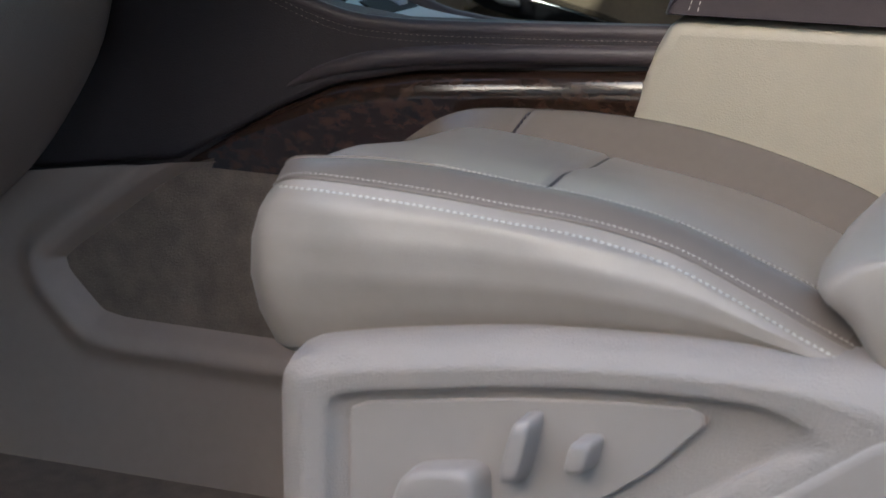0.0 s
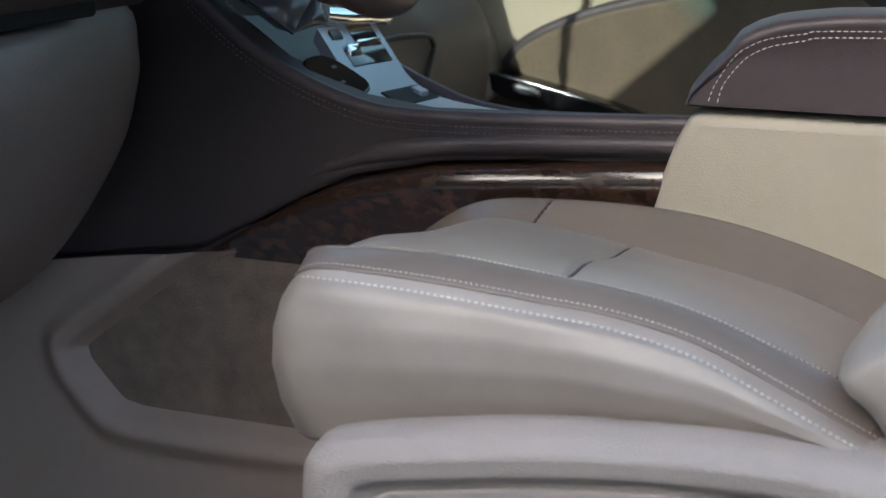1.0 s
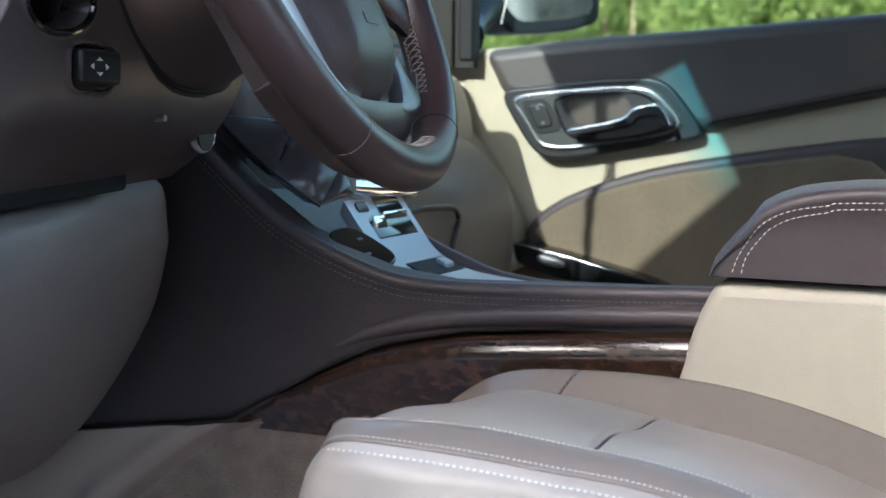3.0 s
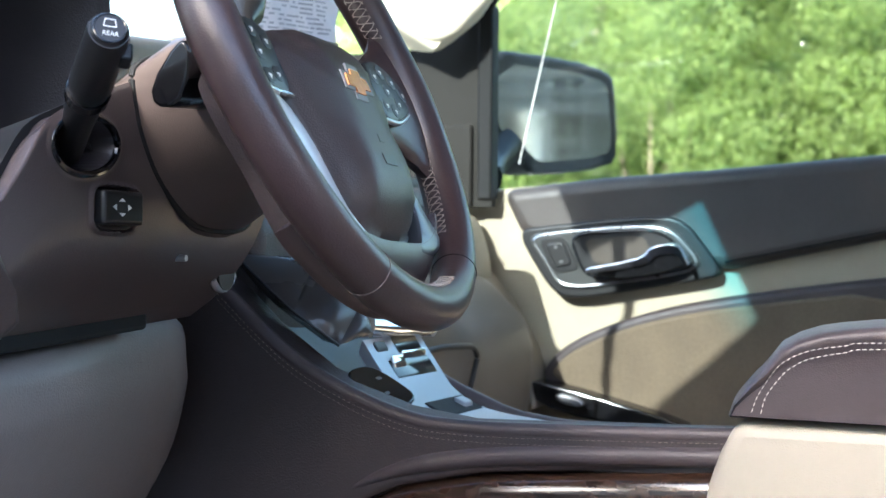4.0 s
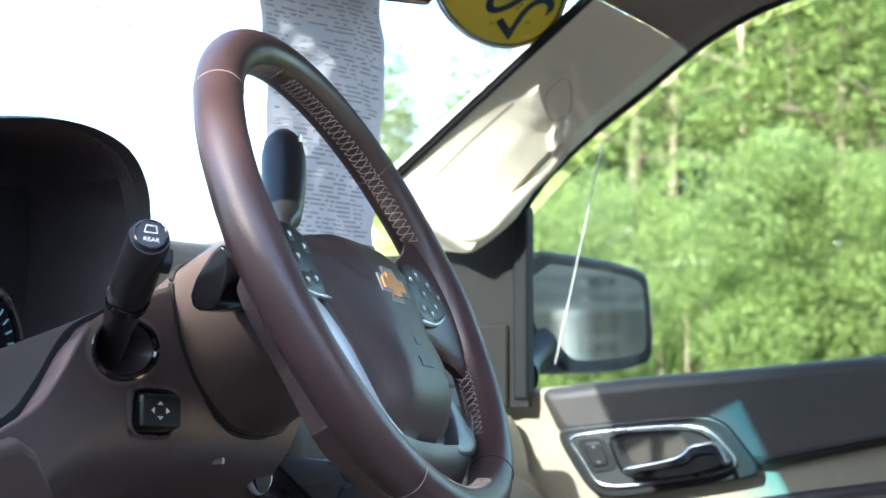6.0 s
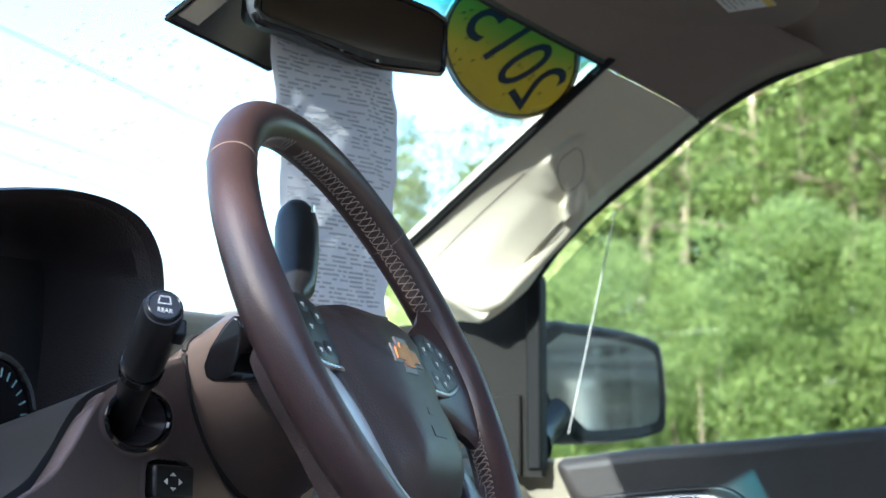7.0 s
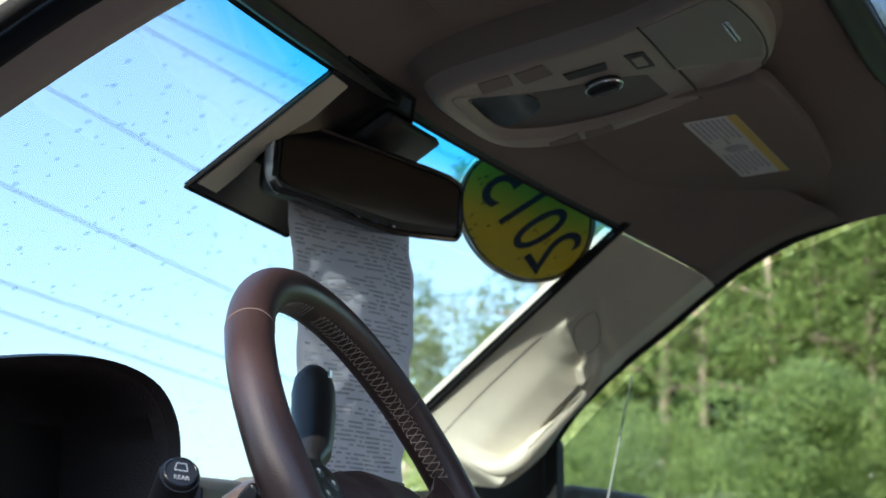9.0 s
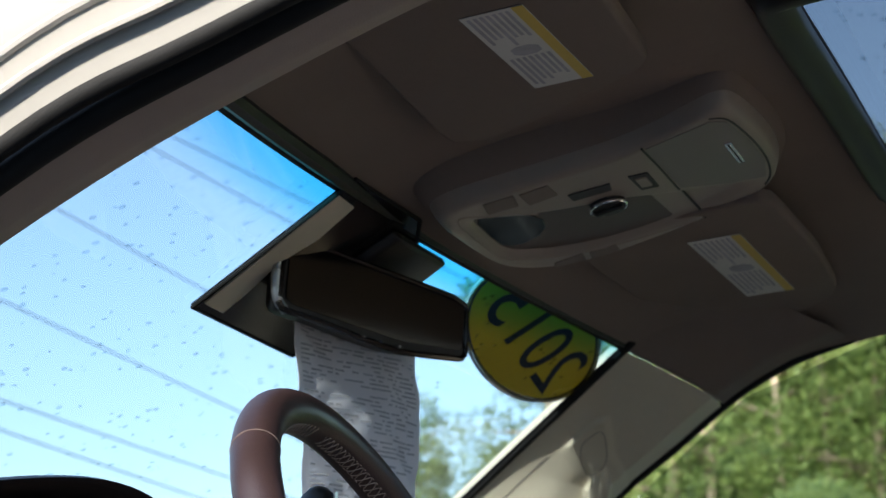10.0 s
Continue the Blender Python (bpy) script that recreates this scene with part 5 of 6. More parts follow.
for s in (-1, 1):
    WP = WM @ Matrix.Translation((0, 0, -0.004 if s < 0 else 0.001))
    low_arm = 0.013 if s < 0 else 0.0
    arm = []
    for x, y0, y1, z0, z1 in ((0.070, -0.030, 0.028, -0.030, -0.004), (0.100, -0.036, 0.031, -0.026, 0.000), (0.130, -0.044, 0.034, -0.020, 0.002), (0.150, -0.056, 0.044, -0.014, 0.004), (0.164, -0.074, 0.060, -0.010, 0.006)):
        arm.append([WM @ Vector(((x - 0.010 * abs(2 * t - 1) ** 3) * s, y0 + (y1 - y0) * t, z - low_arm)) if s > 0 else WM @ Vector(((x * 0.90 - 0.010 * abs(2 * t - 1) ** 3) * s, (y0 + (y1 - y0) * t) * 0.75, z - low_arm)) for t, z in [(0.0, (z0 + z1) / 2)] + [(t, z1 - (z1 - z0) * 0.3 * abs(2 * t - 1) ** 2) for t in np.linspace(0.06, 0.94, 9)] + [(1.0, (z0 + z1) / 2)] + [(t, z0) for t in np.linspace(0.94, 0.06, 9)]])
    part("spoke", loft(arm), WHEEL_LEATHER, wheel, "leather-wrapped spoke", angle=70)
    pad = part("button_pad", crowned([(u * s, v) for u, v in PAD], ((1.0, -0.014), (1.0, 0.0005), (0.97, 0.0020), (0.9, 0.0028)), WP, 1), BLACK, wheel, "black button pad")
    icons = bmesh.new()
    for u, v in ((0.094, 0.010), (0.112, 0.016), (0.131, 0.010), (0.146, 0.001), (0.112, 0.000), (0.128, -0.009), (0.096, -0.014), (0.112, -0.017)):
        part("button", crowned([(u * s - 0.0070, v - 0.0055), (u * s + 0.0070, v - 0.0055), (u * s + 0.0070, v + 0.0055), (u * s - 0.0070, v + 0.0055)], ((1.0, 0.0015), (0.98, 0.0032), (0.9, 0.0033)), WP, 1), BLACK, pad)
        slab([(u * s - 0.0022, v - 0.0008), (u * s + 0.0022, v - 0.0008), (u * s + 0.0022, v + 0.0008), (u * s - 0.0022, v + 0.0008)], WP @ Matrix.Translation((0, 0, 0.0034)), 0.0003, bm=icons)
        slab([(u * s - 0.0008, v - 0.0024), (u * s + 0.0008, v - 0.0024), (u * s + 0.0008, v - 0.0010), (u * s - 0.0008, v - 0.0010)], WP @ Matrix.Translation((0, 0, 0.0034)), 0.0003, bm=icons)
    part("icon_mark", icons, LABEL_WHITE, pad)
    part("pad_trim", tube([WP @ Vector((u * s, v, 0.0005)) for u, v in [(p.x, p.y) for p in smooth_line([(q[0] * 1.012, q[1], 0) for q in PAD[4:]] + [(0.078, -0.029, 0)], 4)]], 0.0022, 8), SILVER, wheel, "bright edge below the buttons")
    # one trim on both sides; bright left and dark right colour in its reflections
    part("spoke_trim", crowned([(u * s, v) for u, v in (TRIM if s < 0 else SHORT_TRIM)], ((1.0, -0.018), (1.0, -0.006), (0.985, -0.002), (0.93, 0.0005), (0.8, 0.0010)), WP, 1), LIT_TRIM if s < 0 else DARK_SATIN, wheel, "satin lower spoke trim, coloured bright on its lit left and dark on its right", angle=60)
web_in = smooth_line([(-0.108, -0.098, 0), (-0.092, -0.116, 0), (-0.05, -0.127, 0), (0.0, -0.129, 0), (0.05, -0.127, 0), (0.086, -0.116, 0), (0.106, -0.100, 0)], 6)
web_out = [(0.1700 * math.cos(a), 0.1700 * math.sin(a), 0) for a in np.linspace(-2.42, -0.74, len(web_in))]
part("lower_spoke", sheet(lambda u, v: WM @ (along([web_in, web_out], u, v) + Vector((0, 0, 0.005 - 0.018 * v - 0.006 * (2 * v - 0.7) ** 2))), 60, 12, OUT * -0.010), WHEEL_LEATHER, wheel, "leather-wrapped lower spoke", angle=70)
EM = WM @ Matrix.Translation((-0.002, -0.016, 0.0150)) @ Matrix.Diagonal((0.92, 0.92, 1, 1))
CROSS = [(-0.030, -0.007), (-0.012, -0.007), (-0.014, -0.014), (0.010, -0.014), (0.012, -0.007), (0.030, -0.007), (0.027, 0.007), (0.014, 0.007), (0.014, 0.014), (-0.010, 0.014), (-0.012, 0.007), (-0.027, 0.007)]
part("emblem_rim", slab([(u * 0.96, v * 1.10) for u, v in CROSS], EM, 0.0026), GREY_SATIN, wheel, "grey metal edge of the emblem", bevel=0.0006)
part("emblem", slab([(u * 0.78, v * 0.72) for u, v in CROSS], EM @ Matrix.Translation((0, 0, 0.0026)), 0.0008), GOLD, wheel, "amber cross-shaped emblem")
part("airbag_mark", slab([(-0.011, -0.004), (0.011, -0.004), (0.011, 0.004), (-0.011, 0.004)], WM @ Matrix.Translation((0, -0.074, 0.0166)), 0.0006), BLACK, wheel)
part("airbag_mark", slab([(-0.004, -0.003), (0.004, -0.003), (0.001, 0.004), (-0.003, 0.003)], WM @ Matrix.Translation((-0.001, -0.058, 0.0166)), 0.0006), BLACK, wheel)

# ---- steering column, stalk and shift lever ----
col = thing("steering_column", (-0.40, 0.15, 1.25), "dark cocoa steering column shroud with levers", "steering column")
SHROUD_RING = smooth_line([(-0.447, 0, 1.314), (-0.443, 0, 1.294), (-0.435, 0, 1.274), (-0.415, 0, 1.246), (-0.382, 0, 1.220), (-0.348, 0, 1.206), (-0.285, 0, 1.203), (-0.262, 0, 1.225), (-0.258, 0, 1.270), (-0.262, 0, 1.315), (-0.285, 0, 1.335), (-0.35, 0, 1.338), (-0.42, 0, 1.330), (-0.442, 0, 1.323)], 4, True)
SHROUD_MID = Vector((-0.352, 0, 1.270))
sec = []
for y, k in ((0.165, 1.0), (0.130, 1.0), (0.10, 0.985), (0.07, 0.95), (0.045, 0.88), (0.034, 0.74), (0.030, 0.5)):
    lift = (0.13 - y) * 0.52
    sec.append([Vector((SHROUD_MID.x - (0.13 - y) * 0.30 + (p.x - SHROUD_MID.x) * k, y, min(1.346, SHROUD_MID.z + lift + (p.z - SHROUD_MID.z) * k))) for p in SHROUD_RING])
part("shroud", loft(sec), SHROUD, col, angle=60)
part("shroud_gap", tube([p + Vector((0, 0.131, 0)) for p in SHROUD_RING], 0.0028, 8, True), RUBBER, col)
part("shift_paddle", side_plate([(0.048, 1.334), (0.056, 1.338), (0.078, 1.307), (0.074, 1.292), (0.056, 1.294), (0.048, 1.315)], -0.512, -0.474, 1), GLOSS_BLACK, col, bevel=0.003)
part("paddle_arm", box((-0.465, 0.075, 1.308), (0.05, 0.018, 0.030)), BLACK, col, bevel=0.005)
tip, foot = Vector((-0.603, 0.050, 1.336)), Vector((-0.496, 0.152, 1.263))
ax = (tip - foot).normalized()
sp = [foot, foot.lerp(tip, 0.25), foot.lerp(tip, 0.5), foot.lerp(tip, 0.58), foot.lerp(tip, 0.6), foot.lerp(tip, 0.97), tip]
collar_c = foot.lerp(tip, 0.52)
stalk = part("turn_stalk", tube(sp, [0.010, 0.0105, 0.0125, 0.013, 0.0142, 0.0135, 0.0125], 20), BLACK, col, "black multi-function stalk")
CAP = frame_matrix(tip, (0.45, -0.9, 0.0), ax)
part("stalk_collar", cyl(collar_c - ax * 0.004, collar_c + ax * 0.004, 0.0146, 0.0146, 24), GLOSS_BLACK, stalk)
part("stalk_tab", box((0.0135, -0.004, -0.020), (0.008, 0.012, 0.014), CAP), BLACK, stalk, bevel=0.002)
part("stalk_cap", cyl(tip, tip + ax * 0.003, 0.0118, 0.0105, 24), BLACK, stalk)
part("cap_ring", tube([CAP @ Vector((0.0098 * math.cos(a), 0.0098 * math.sin(a), 0.0031)) for a in np.linspace(0, 6.2832, 32, endpoint=False)], 0.0007, 6, True), GLOSS_BLACK, stalk)
marks = bmesh.new()
for a, b in (((-0.004, 0.001), (0.004, 0.001)), ((0.004, 0.001), (0.003, 0.006)), ((0.003, 0.006), (-0.003, 0.006)), ((-0.003, 0.006), (-0.004, 0.001))):
    tube([CAP @ Vector((*a, 0.0032)), CAP @ Vector((*b, 0.0032))], 0.0004, 4, bm=marks)
part("wiper_mark", marks, LABEL_WHITE, stalk)


def lettering(text, size, m, material, name, parent=None, label="", depth=0.0002):
    cu = bpy.data.curves.new(name, "FONT")
    cu.body, cu.size, cu.align_x, cu.align_y, cu.extrude = text, size, "CENTER", "CENTER", depth
    tmp = bpy.data.objects.new(name, cu)
    scene.collection.objects.link(tmp)
    dg = bpy.context.evaluated_depsgraph_get()
    me = bpy.data.meshes.new_from_object(tmp.evaluated_get(dg))
    bpy.data.objects.remove(tmp)
    me.transform(m)
    me.materials.clear()
    me.materials.append(material)
    ob = new(name, me)
    if parent:
        ob.parent = parent
        if parent.type == "EMPTY":
            ob.matrix_parent_inverse = parent.matrix_basis.inverted()
    if label:
        ob["label"] = label
    return ob


lettering("REAR", 0.0042, CAP @ Matrix.Translation((0.0005, -0.0040, 0.0033)), LABEL_WHITE, "rear_lettering", stalk)
part("shift_lever", tube([(-0.33, 0.10, 1.33), (-0.275, 0.135, 1.368), (-0.262, 0.140, 1.376), (-0.250, 0.146, 1.386), (-0.228, 0.158, 1.410), (-0.210, 0.168, 1.432), (-0.203, 0.172, 1.444), (-0.199, 0.174, 1.451), (-0.197, 0.175, 1.454)], [0.008, 0.009, 0.015, 0.0165, 0.019, 0.019, 0.0165, 0.011, 0.004], 20), BLACK, col, "black column shift lever")
part("lever_mark", box((-0.214, 0.150, 1.447), (0.004, 0.002, 0.006)), SILVER, col)

# ---- interior mirror, sensor housing, paper and sticker on the windshield ----
rv = thing("rear_view_mirror", (-0.06, 0.19, 1.655), "black dimmed rear-view mirror with small buttons", "mirror")
RM = frame_matrix((-0.053, 0.19, 1.657), (0.90, -0.43, -0.065), (-0.43, -0.90, -0.10))
RO = [(-0.121, 0.040), (0.112, 0.024), (0.117, -0.037), (0.065, -0.043), (0.032, -0.046), (-0.020, -0.042), (-0.060, -0.037), (-0.119, -0.033)]
RO_S = rounded([(a, b, 0) for a, b in RO], 2, keep=0.09)
RO_C = sum(RO_S, Vector()) / len(RO_S)
part("housing", loft([[RM @ Vector((RO_C.x + (p.x - RO_C.x) * k, RO_C.y + (p.y - RO_C.y) * k, h)) for p in RO_S] for k, h in ((0.55, -0.042), (0.82, -0.036), (0.95, -0.024), (1.0, -0.008), (1.0, 0.000), (0.99, 0.004))]), BLACK, rv, angle=50)
# silver tube painted in for the light caught along the black left edge
part("edge_reflection", tube(smooth_line([RM @ Vector((u, w, 0.001)) for u, w in ((-0.106, 0.040), (-0.117, 0.030), (-0.1215, 0.014), (-0.1215, -0.008), (-0.117, -0.024), (-0.106, -0.034))], 5), 0.0048, 10), SILVER, rv, "silver strip that stands in for light reflected on the housing's edge")
part("bezel", tube([RM @ Vector((RO_C.x + (p.x - RO_C.x) * 0.985, RO_C.y + (p.y - RO_C.y) * 0.955, 0.0035)) for p in RO_S], 0.0034, 8, True), GLOSS_BLACK, rv, "glossy black bezel")
part("mirror_pane", slab([(p.x, p.y) for p in rounded([(-0.113, 0.0335, 0), (0.105, 0.0180, 0), (0.109, -0.029, 0), (0.030, -0.035, 0), (-0.111, -0.026, 0)], 2, keep=0.07)], RM @ Matrix.Translation((0, 0, 0.004)), 0.002, 0), DARK_MIRROR, rv)
for u in (-0.016, 0.005, 0.029):
    part("button", crowned([(u - 0.005, -0.0430), (u + 0.005, -0.0435), (u + 0.005, -0.0380), (u - 0.005, -0.0375)], ((1.0, 0.003), (1.0, 0.0055), (0.8, 0.0062)), RM, 1), BLACK, rv)
    part("button_mark", slab([(u - 0.0014, -0.0416), (u + 0.0014, -0.0416), (u + 0.0014, -0.0396), (u - 0.0014, -0.0396)], RM @ Matrix.Translation((0, 0, 0.0062)), 0.0003), LABEL_WHITE if u > 0.02 or u < 0 else STICKER_BLUE, rv)
part("mount", tube([RM @ Vector((0.0, 0.02, -0.02)), Vector((-0.03, 0.22, 1.70)), shield_at(-0.01, 0.06, -0.004)], [0.014, 0.014, 0.024], 12), BLACK, rv)
sens = thing("sensor_cover", shield_at(-0.02, 0.1, -0.01), "black sensor cover behind the mirror on the glass", "sensor cover")
SC = [(-0.205, -0.012), (-0.05, -0.012), (0.03, 0.04), (0.10, 0.13), (0.021, 0.197), (-0.168, 0.186)]
bm = bmesh.new()
loft([[shield_at(x, s, -0.002) for x, s in SC], [shield_at(x, s, -0.006) for x, s in SC]], bm=bm)
part("cover", bm, GLOSS_BLACK, sens)
part("edge", tube([shield_at(x, s, -0.006) for x, s in SC], 0.0022, 6, True), RUBBER, sens)
# beige strip painted where the black cover mirrors something pale
part("reflection_strip", loft([[shield_at(x, s, o) for x, s in ((-0.199, 0.010), (-0.160, 0.012), (-0.146, 0.060), (-0.150, 0.100), (-0.135, 0.150), (-0.130, 0.178), (-0.165, 0.176))] for o in (-0.006, -0.0085)]), TRIM_BEIGE, sens, "pale strip that stands in for a reflection on the cover", bevel=0.001)
part("sensor_box", loft([[shield_at(x * k + dx, s * k + 0.01, o) for x, s in ((-0.07, 0.0), (0.05, 0.0), (0.05, 0.09), (-0.07, 0.11))] for k, dx, o in ((1.0, 0, -0.006), (0.92, 0, -0.016), (0.7, 0, -0.020))]), BLACK, sens, bevel=0.006)
paper = thing("paper_sheet", (0, 0.235, 1.37), "long printed paper sheet hanging behind the mirror", "paper")
PM = frame_matrix((0.0, 0.235, 1.665), (0.978, -0.208, 0), (-0.208, -0.978, 0.0))


def paper_at(u, v):
    return PM @ Vector((u, -v, 0.008 * math.sin(v * 14) + 0.006 * math.sin(u * 30 + v * 9) + 0.0012 * math.sin(u * 140 + 3 * math.sin(v * 60)) + 0.0010 * math.sin(v * 120 - u * 90)))


def paper_edge(v, side):
    return -0.110 + 0.14 * min(v, 0.20) if side < 0 else 0.074 + 0.22 * min(v, 0.09)


part("sheet", sheet(lambda u, v: paper_at(paper_edge(0.36 * v, -1) * (1 - u) + paper_edge(0.36 * v, 1) * u, 0.36 * v), 60, 90, (0, 0.0006, 0)), PAPER, paper)
bars = bmesh.new()
rng = random.Random(4)
for r in range(78):
    v = 0.012 + r * 0.0044
    u = paper_edge(v, -1) + 0.008
    while u < paper_edge(v, 1) - 0.012:
        w = rng.uniform(0.004, 0.030)
        if rng.random() < 0.80 and u + w < paper_edge(v, 1) - 0.004:
            ps = [paper_at(u, v), paper_at(u + w, v), paper_at(u + w, v + 0.0020), paper_at(u, v + 0.0020)]
            bm_v = [bars.verts.new(p - PM.to_3x3() @ Vector((0, 0, -0.0012))) for p in ps]
            bars.faces.new(bm_v)
        u += w + rng.uniform(0.002, 0.009)
part("faint_print", bars, INK, paper, "rows of grey print")
sticker = thing("year_sticker", shield_at(0.31, 0.06, -0.004), "round yellow sticker with dark blue numerals on the glass", "sticker")
gn = Vector((-0.117, -0.503, -0.864)).normalized()
gx = (Vector((1, 0, 0)) - gn * gn.x).normalized()
gy = -gn.cross(gx)
SM = frame_matrix(shield_at(0.347, 0.054, 0.005) - 0.0027 * gx - 0.0018 * gy, 0.9822 * gx + 0.1877 * gy, gn)
disc = [(0.183 * math.cos(a), 0.0741 * math.sin(a)) for a in np.linspace(0, 6.2832, 72, endpoint=False)]
part("backing", tube([SM @ Vector((u * 1.012, v * 1.03, 0.0006)) for u, v in disc], 0.0022, 6, True), LABEL_WHITE, sticker, "pale rim of the sticker")
part("disc", slab(disc, SM, 0.0008), STICKER, sticker)
part("border", tube([SM @ Vector((u * 0.97, v * 0.97, 0.001)) for u, v in disc], 0.0016, 4, True), STICKER_BLUE, sticker)
lettering("2015", 0.088, SM @ Matrix.Translation((0.004, 0.0, 0.0012)) @ Matrix(((1, -0.10, 0, 0), (0, 1, 0, 0), (0, 0, 1, 0), (0, 0, 0, 1))) @ Matrix.Diagonal((-1.60, 1.22, 1, 1)), STICKER_BLUE, "lettering", sticker, "dark blue numerals seen from behind")

# ---- overhead console and visors ----
oh = thing("overhead_console", (0, -0.06, 1.77), "taupe overhead console with lamps, switches and a bin", "console")
OHC = frame_matrix((0.0, -0.025, 1.7565), (1, 0, 0), (0, -0.205, -0.979))
OO = [(-0.125, 0.168), (-0.05, 0.175), (0.02, 0.174), (0.075, 0.163), (0.106, 0.146), (0.122, 0.105), (0.136, 0.068), (0.144, 0.02), (0.150, -0.03), (0.146, -0.08), (0.122, -0.122), (0.085, -0.145), (0.04, -0.151), (-0.04, -0.149), (-0.085, -0.146), (-0.116, -0.136), (-0.126, -0.105), (-0.120, -0.05), (-0.114, 0.0), (-0.110, 0.05), (-0.116, 0.09), (-0.132, 0.13), (-0.138, 0.155)]
OO_S = rounded([(a, b_, 0) for a, b_ in OO], 2)
part("surround", loft([[OHC @ Vector((p.x * k, p.y * k2, h)) for p in OO_S] for k, k2, h in ((1.30, 1.22, -0.054), (1.17, 1.12, -0.036), (1.07, 1.05, -0.014), (1.02, 1.015, -0.003), (0.98, 0.98, 0.001))]), HEADLINER, oh, "cloth swelling of the headliner round the console", angle=80)
RECESS = [(p.x, p.y) for p in rounded([(u, v, 0) for u, v in ((-0.086, -0.119), (-0.070, -0.089), (-0.039, -0.052), (-0.020, -0.012), (-0.008, 0.019), (0.023, 0.062), (0.062, 0.140), (0.090, 0.118), (0.122, 0.060), (0.116, -0.023), (0.095, -0.080), (0.053, -0.125), (0.017, -0.129))], 1)]


def face_height(u, v, k):
    """The console's face over its plane: a crowned shell with a scooped field."""
    h = 0.017 - 0.020 * max(0, (k - 0.90) / 0.10) ** 3
    d = inside(u, v, RECESS)
    shade = step(d, 0.0, 0.016) * (0.35 + 0.65 * step(-v, -0.05, 0.09))
    return h - 0.018 * shade


shell_rings = []
for k in (1.0, 0.985, 0.965, 0.94, 0.91, 0.88, 0.84, 0.80, 0.76, 0.72, 0.68, 0.64, 0.60, 0.56, 0.52, 0.48, 0.44, 0.40, 0.36, 0.32, 0.28, 0.24, 0.20, 0.16, 0.12, 0.08, 0.04):
    shell_rings.append([OHC @ Vector((p.x * k, p.y * k, face_height(p.x * k, p.y * k, k))) for p in OO_S])
part("shell", loft(shell_rings), CONSOLE_TAUPE, oh, "taupe plastic console shell", angle=80)
FT = OHC @ Matrix.Translation((0, 0, 0.0170))
part("lamp_lens", slab([(-0.074, -0.112), (-0.056, -0.088), (-0.016, -0.060), (0.030, -0.072), (0.044, -0.112), (0.015, -0.121)], FT @ Matrix.Translation((0, 0, -0.0066)), 0.0012, 1), GLOSS_BLACK, oh, "dark lamp lens", bevel=0.0005)
# dark sheet in the scoop, coloured to carry the shade the relief lacks
part("recess_shade", slab([(0.02 + (u - 0.02) * 0.94, -0.02 + (v + 0.02) * 0.95) for u, v in RECESS], FT @ Matrix.Translation((0, 0, -0.0075)), 0.001, 0), FIELD_SHADE, oh, "dark brown panel that paints in the scooped field's shade")
part("recess_rim", tube([FT @ Vector((u, v, -0.0004)) for u, v in [(p.x, p.y) for p in smooth_line([(-0.040, -0.056, 0), (-0.072, -0.092, 0), (-0.088, -0.120, 0), (0.017, -0.131, 0), (0.054, -0.127, 0), (0.097, -0.081, 0), (0.118, -0.023, 0), (0.124, 0.060, 0)], 5)]], 0.0014, 8), CONSOLE_TAUPE, oh)
part("bin_gap", tube([FT @ Vector((u, v, 0.0002 + dz)) for u, v, dz in ((-0.108, 0.072, 0), (-0.06, 0.0715, 0), (0.020, 0.069, 0), (0.034, 0.0685, -0.004), (0.110, 0.067, -0.004), (0.124, 0.0665, 0))], 0.0012, 6), BLACK, oh, "dark joint of the bin door")
part("bin_gap", tube([FT @ Vector((u, v, -0.0002)) for u, v in [(p.x, p.y) for p in smooth_line([(-0.122, 0.140, 0), (-0.105, 0.153, 0), (-0.04, 0.159, 0), (0.02, 0.158, 0), (0.066, 0.150, 0), (0.085, 0.140, 0)], 5)]], 0.0012, 6), BLACK, oh)
part("bin_door", slab([(-0.104, 0.074), (0.018, 0.072), (0.048, 0.112), (0.064, 0.146), (0.02, 0.156), (-0.04, 0.157), (-0.103, 0.151), (-0.116, 0.138)], FT @ Matrix.Translation((0, 0, -0.0004)), 0.0010), BIN_GREY, oh, "grey bin door")
part("bin_handle", slab([(-0.055, 0.135), (0.001, 0.134), (0.001, 0.141), (-0.055, 0.142)], FT @ Matrix.Translation((0, 0, -0.0005)), 0.003), CHROME, oh, "bright bin catch", bevel=0.0008)
part("catch_line", slab([(-0.054, 0.1378), (0.000, 0.1368), (0.000, 0.1384), (-0.054, 0.1394)], FT @ Matrix.Translation((0, 0, 0.0025)), 0.0003), BLACK, oh)
part("rotary_knob", cyl(FT @ Vector((-0.006, 0.004, -0.006)), FT @ Vector((-0.006, 0.004, 0.007)), 0.0185, 0.0165, 28), BLACK, oh, "black rotary knob")
part("knob_grip", box((-0.006, 0.004, 0.008), (0.008, 0.030, 0.005), FT), BLACK, oh, bevel=0.002)
part("knob_ring", tube([FT @ Vector((-0.006 + 0.0178 * math.cos(a), 0.004 + 0.0178 * math.sin(a), 0.005)) for a in np.linspace(0, 6.2832, 28, endpoint=False)], 0.0016, 6, True), CHROME, oh, "chrome knob ring")
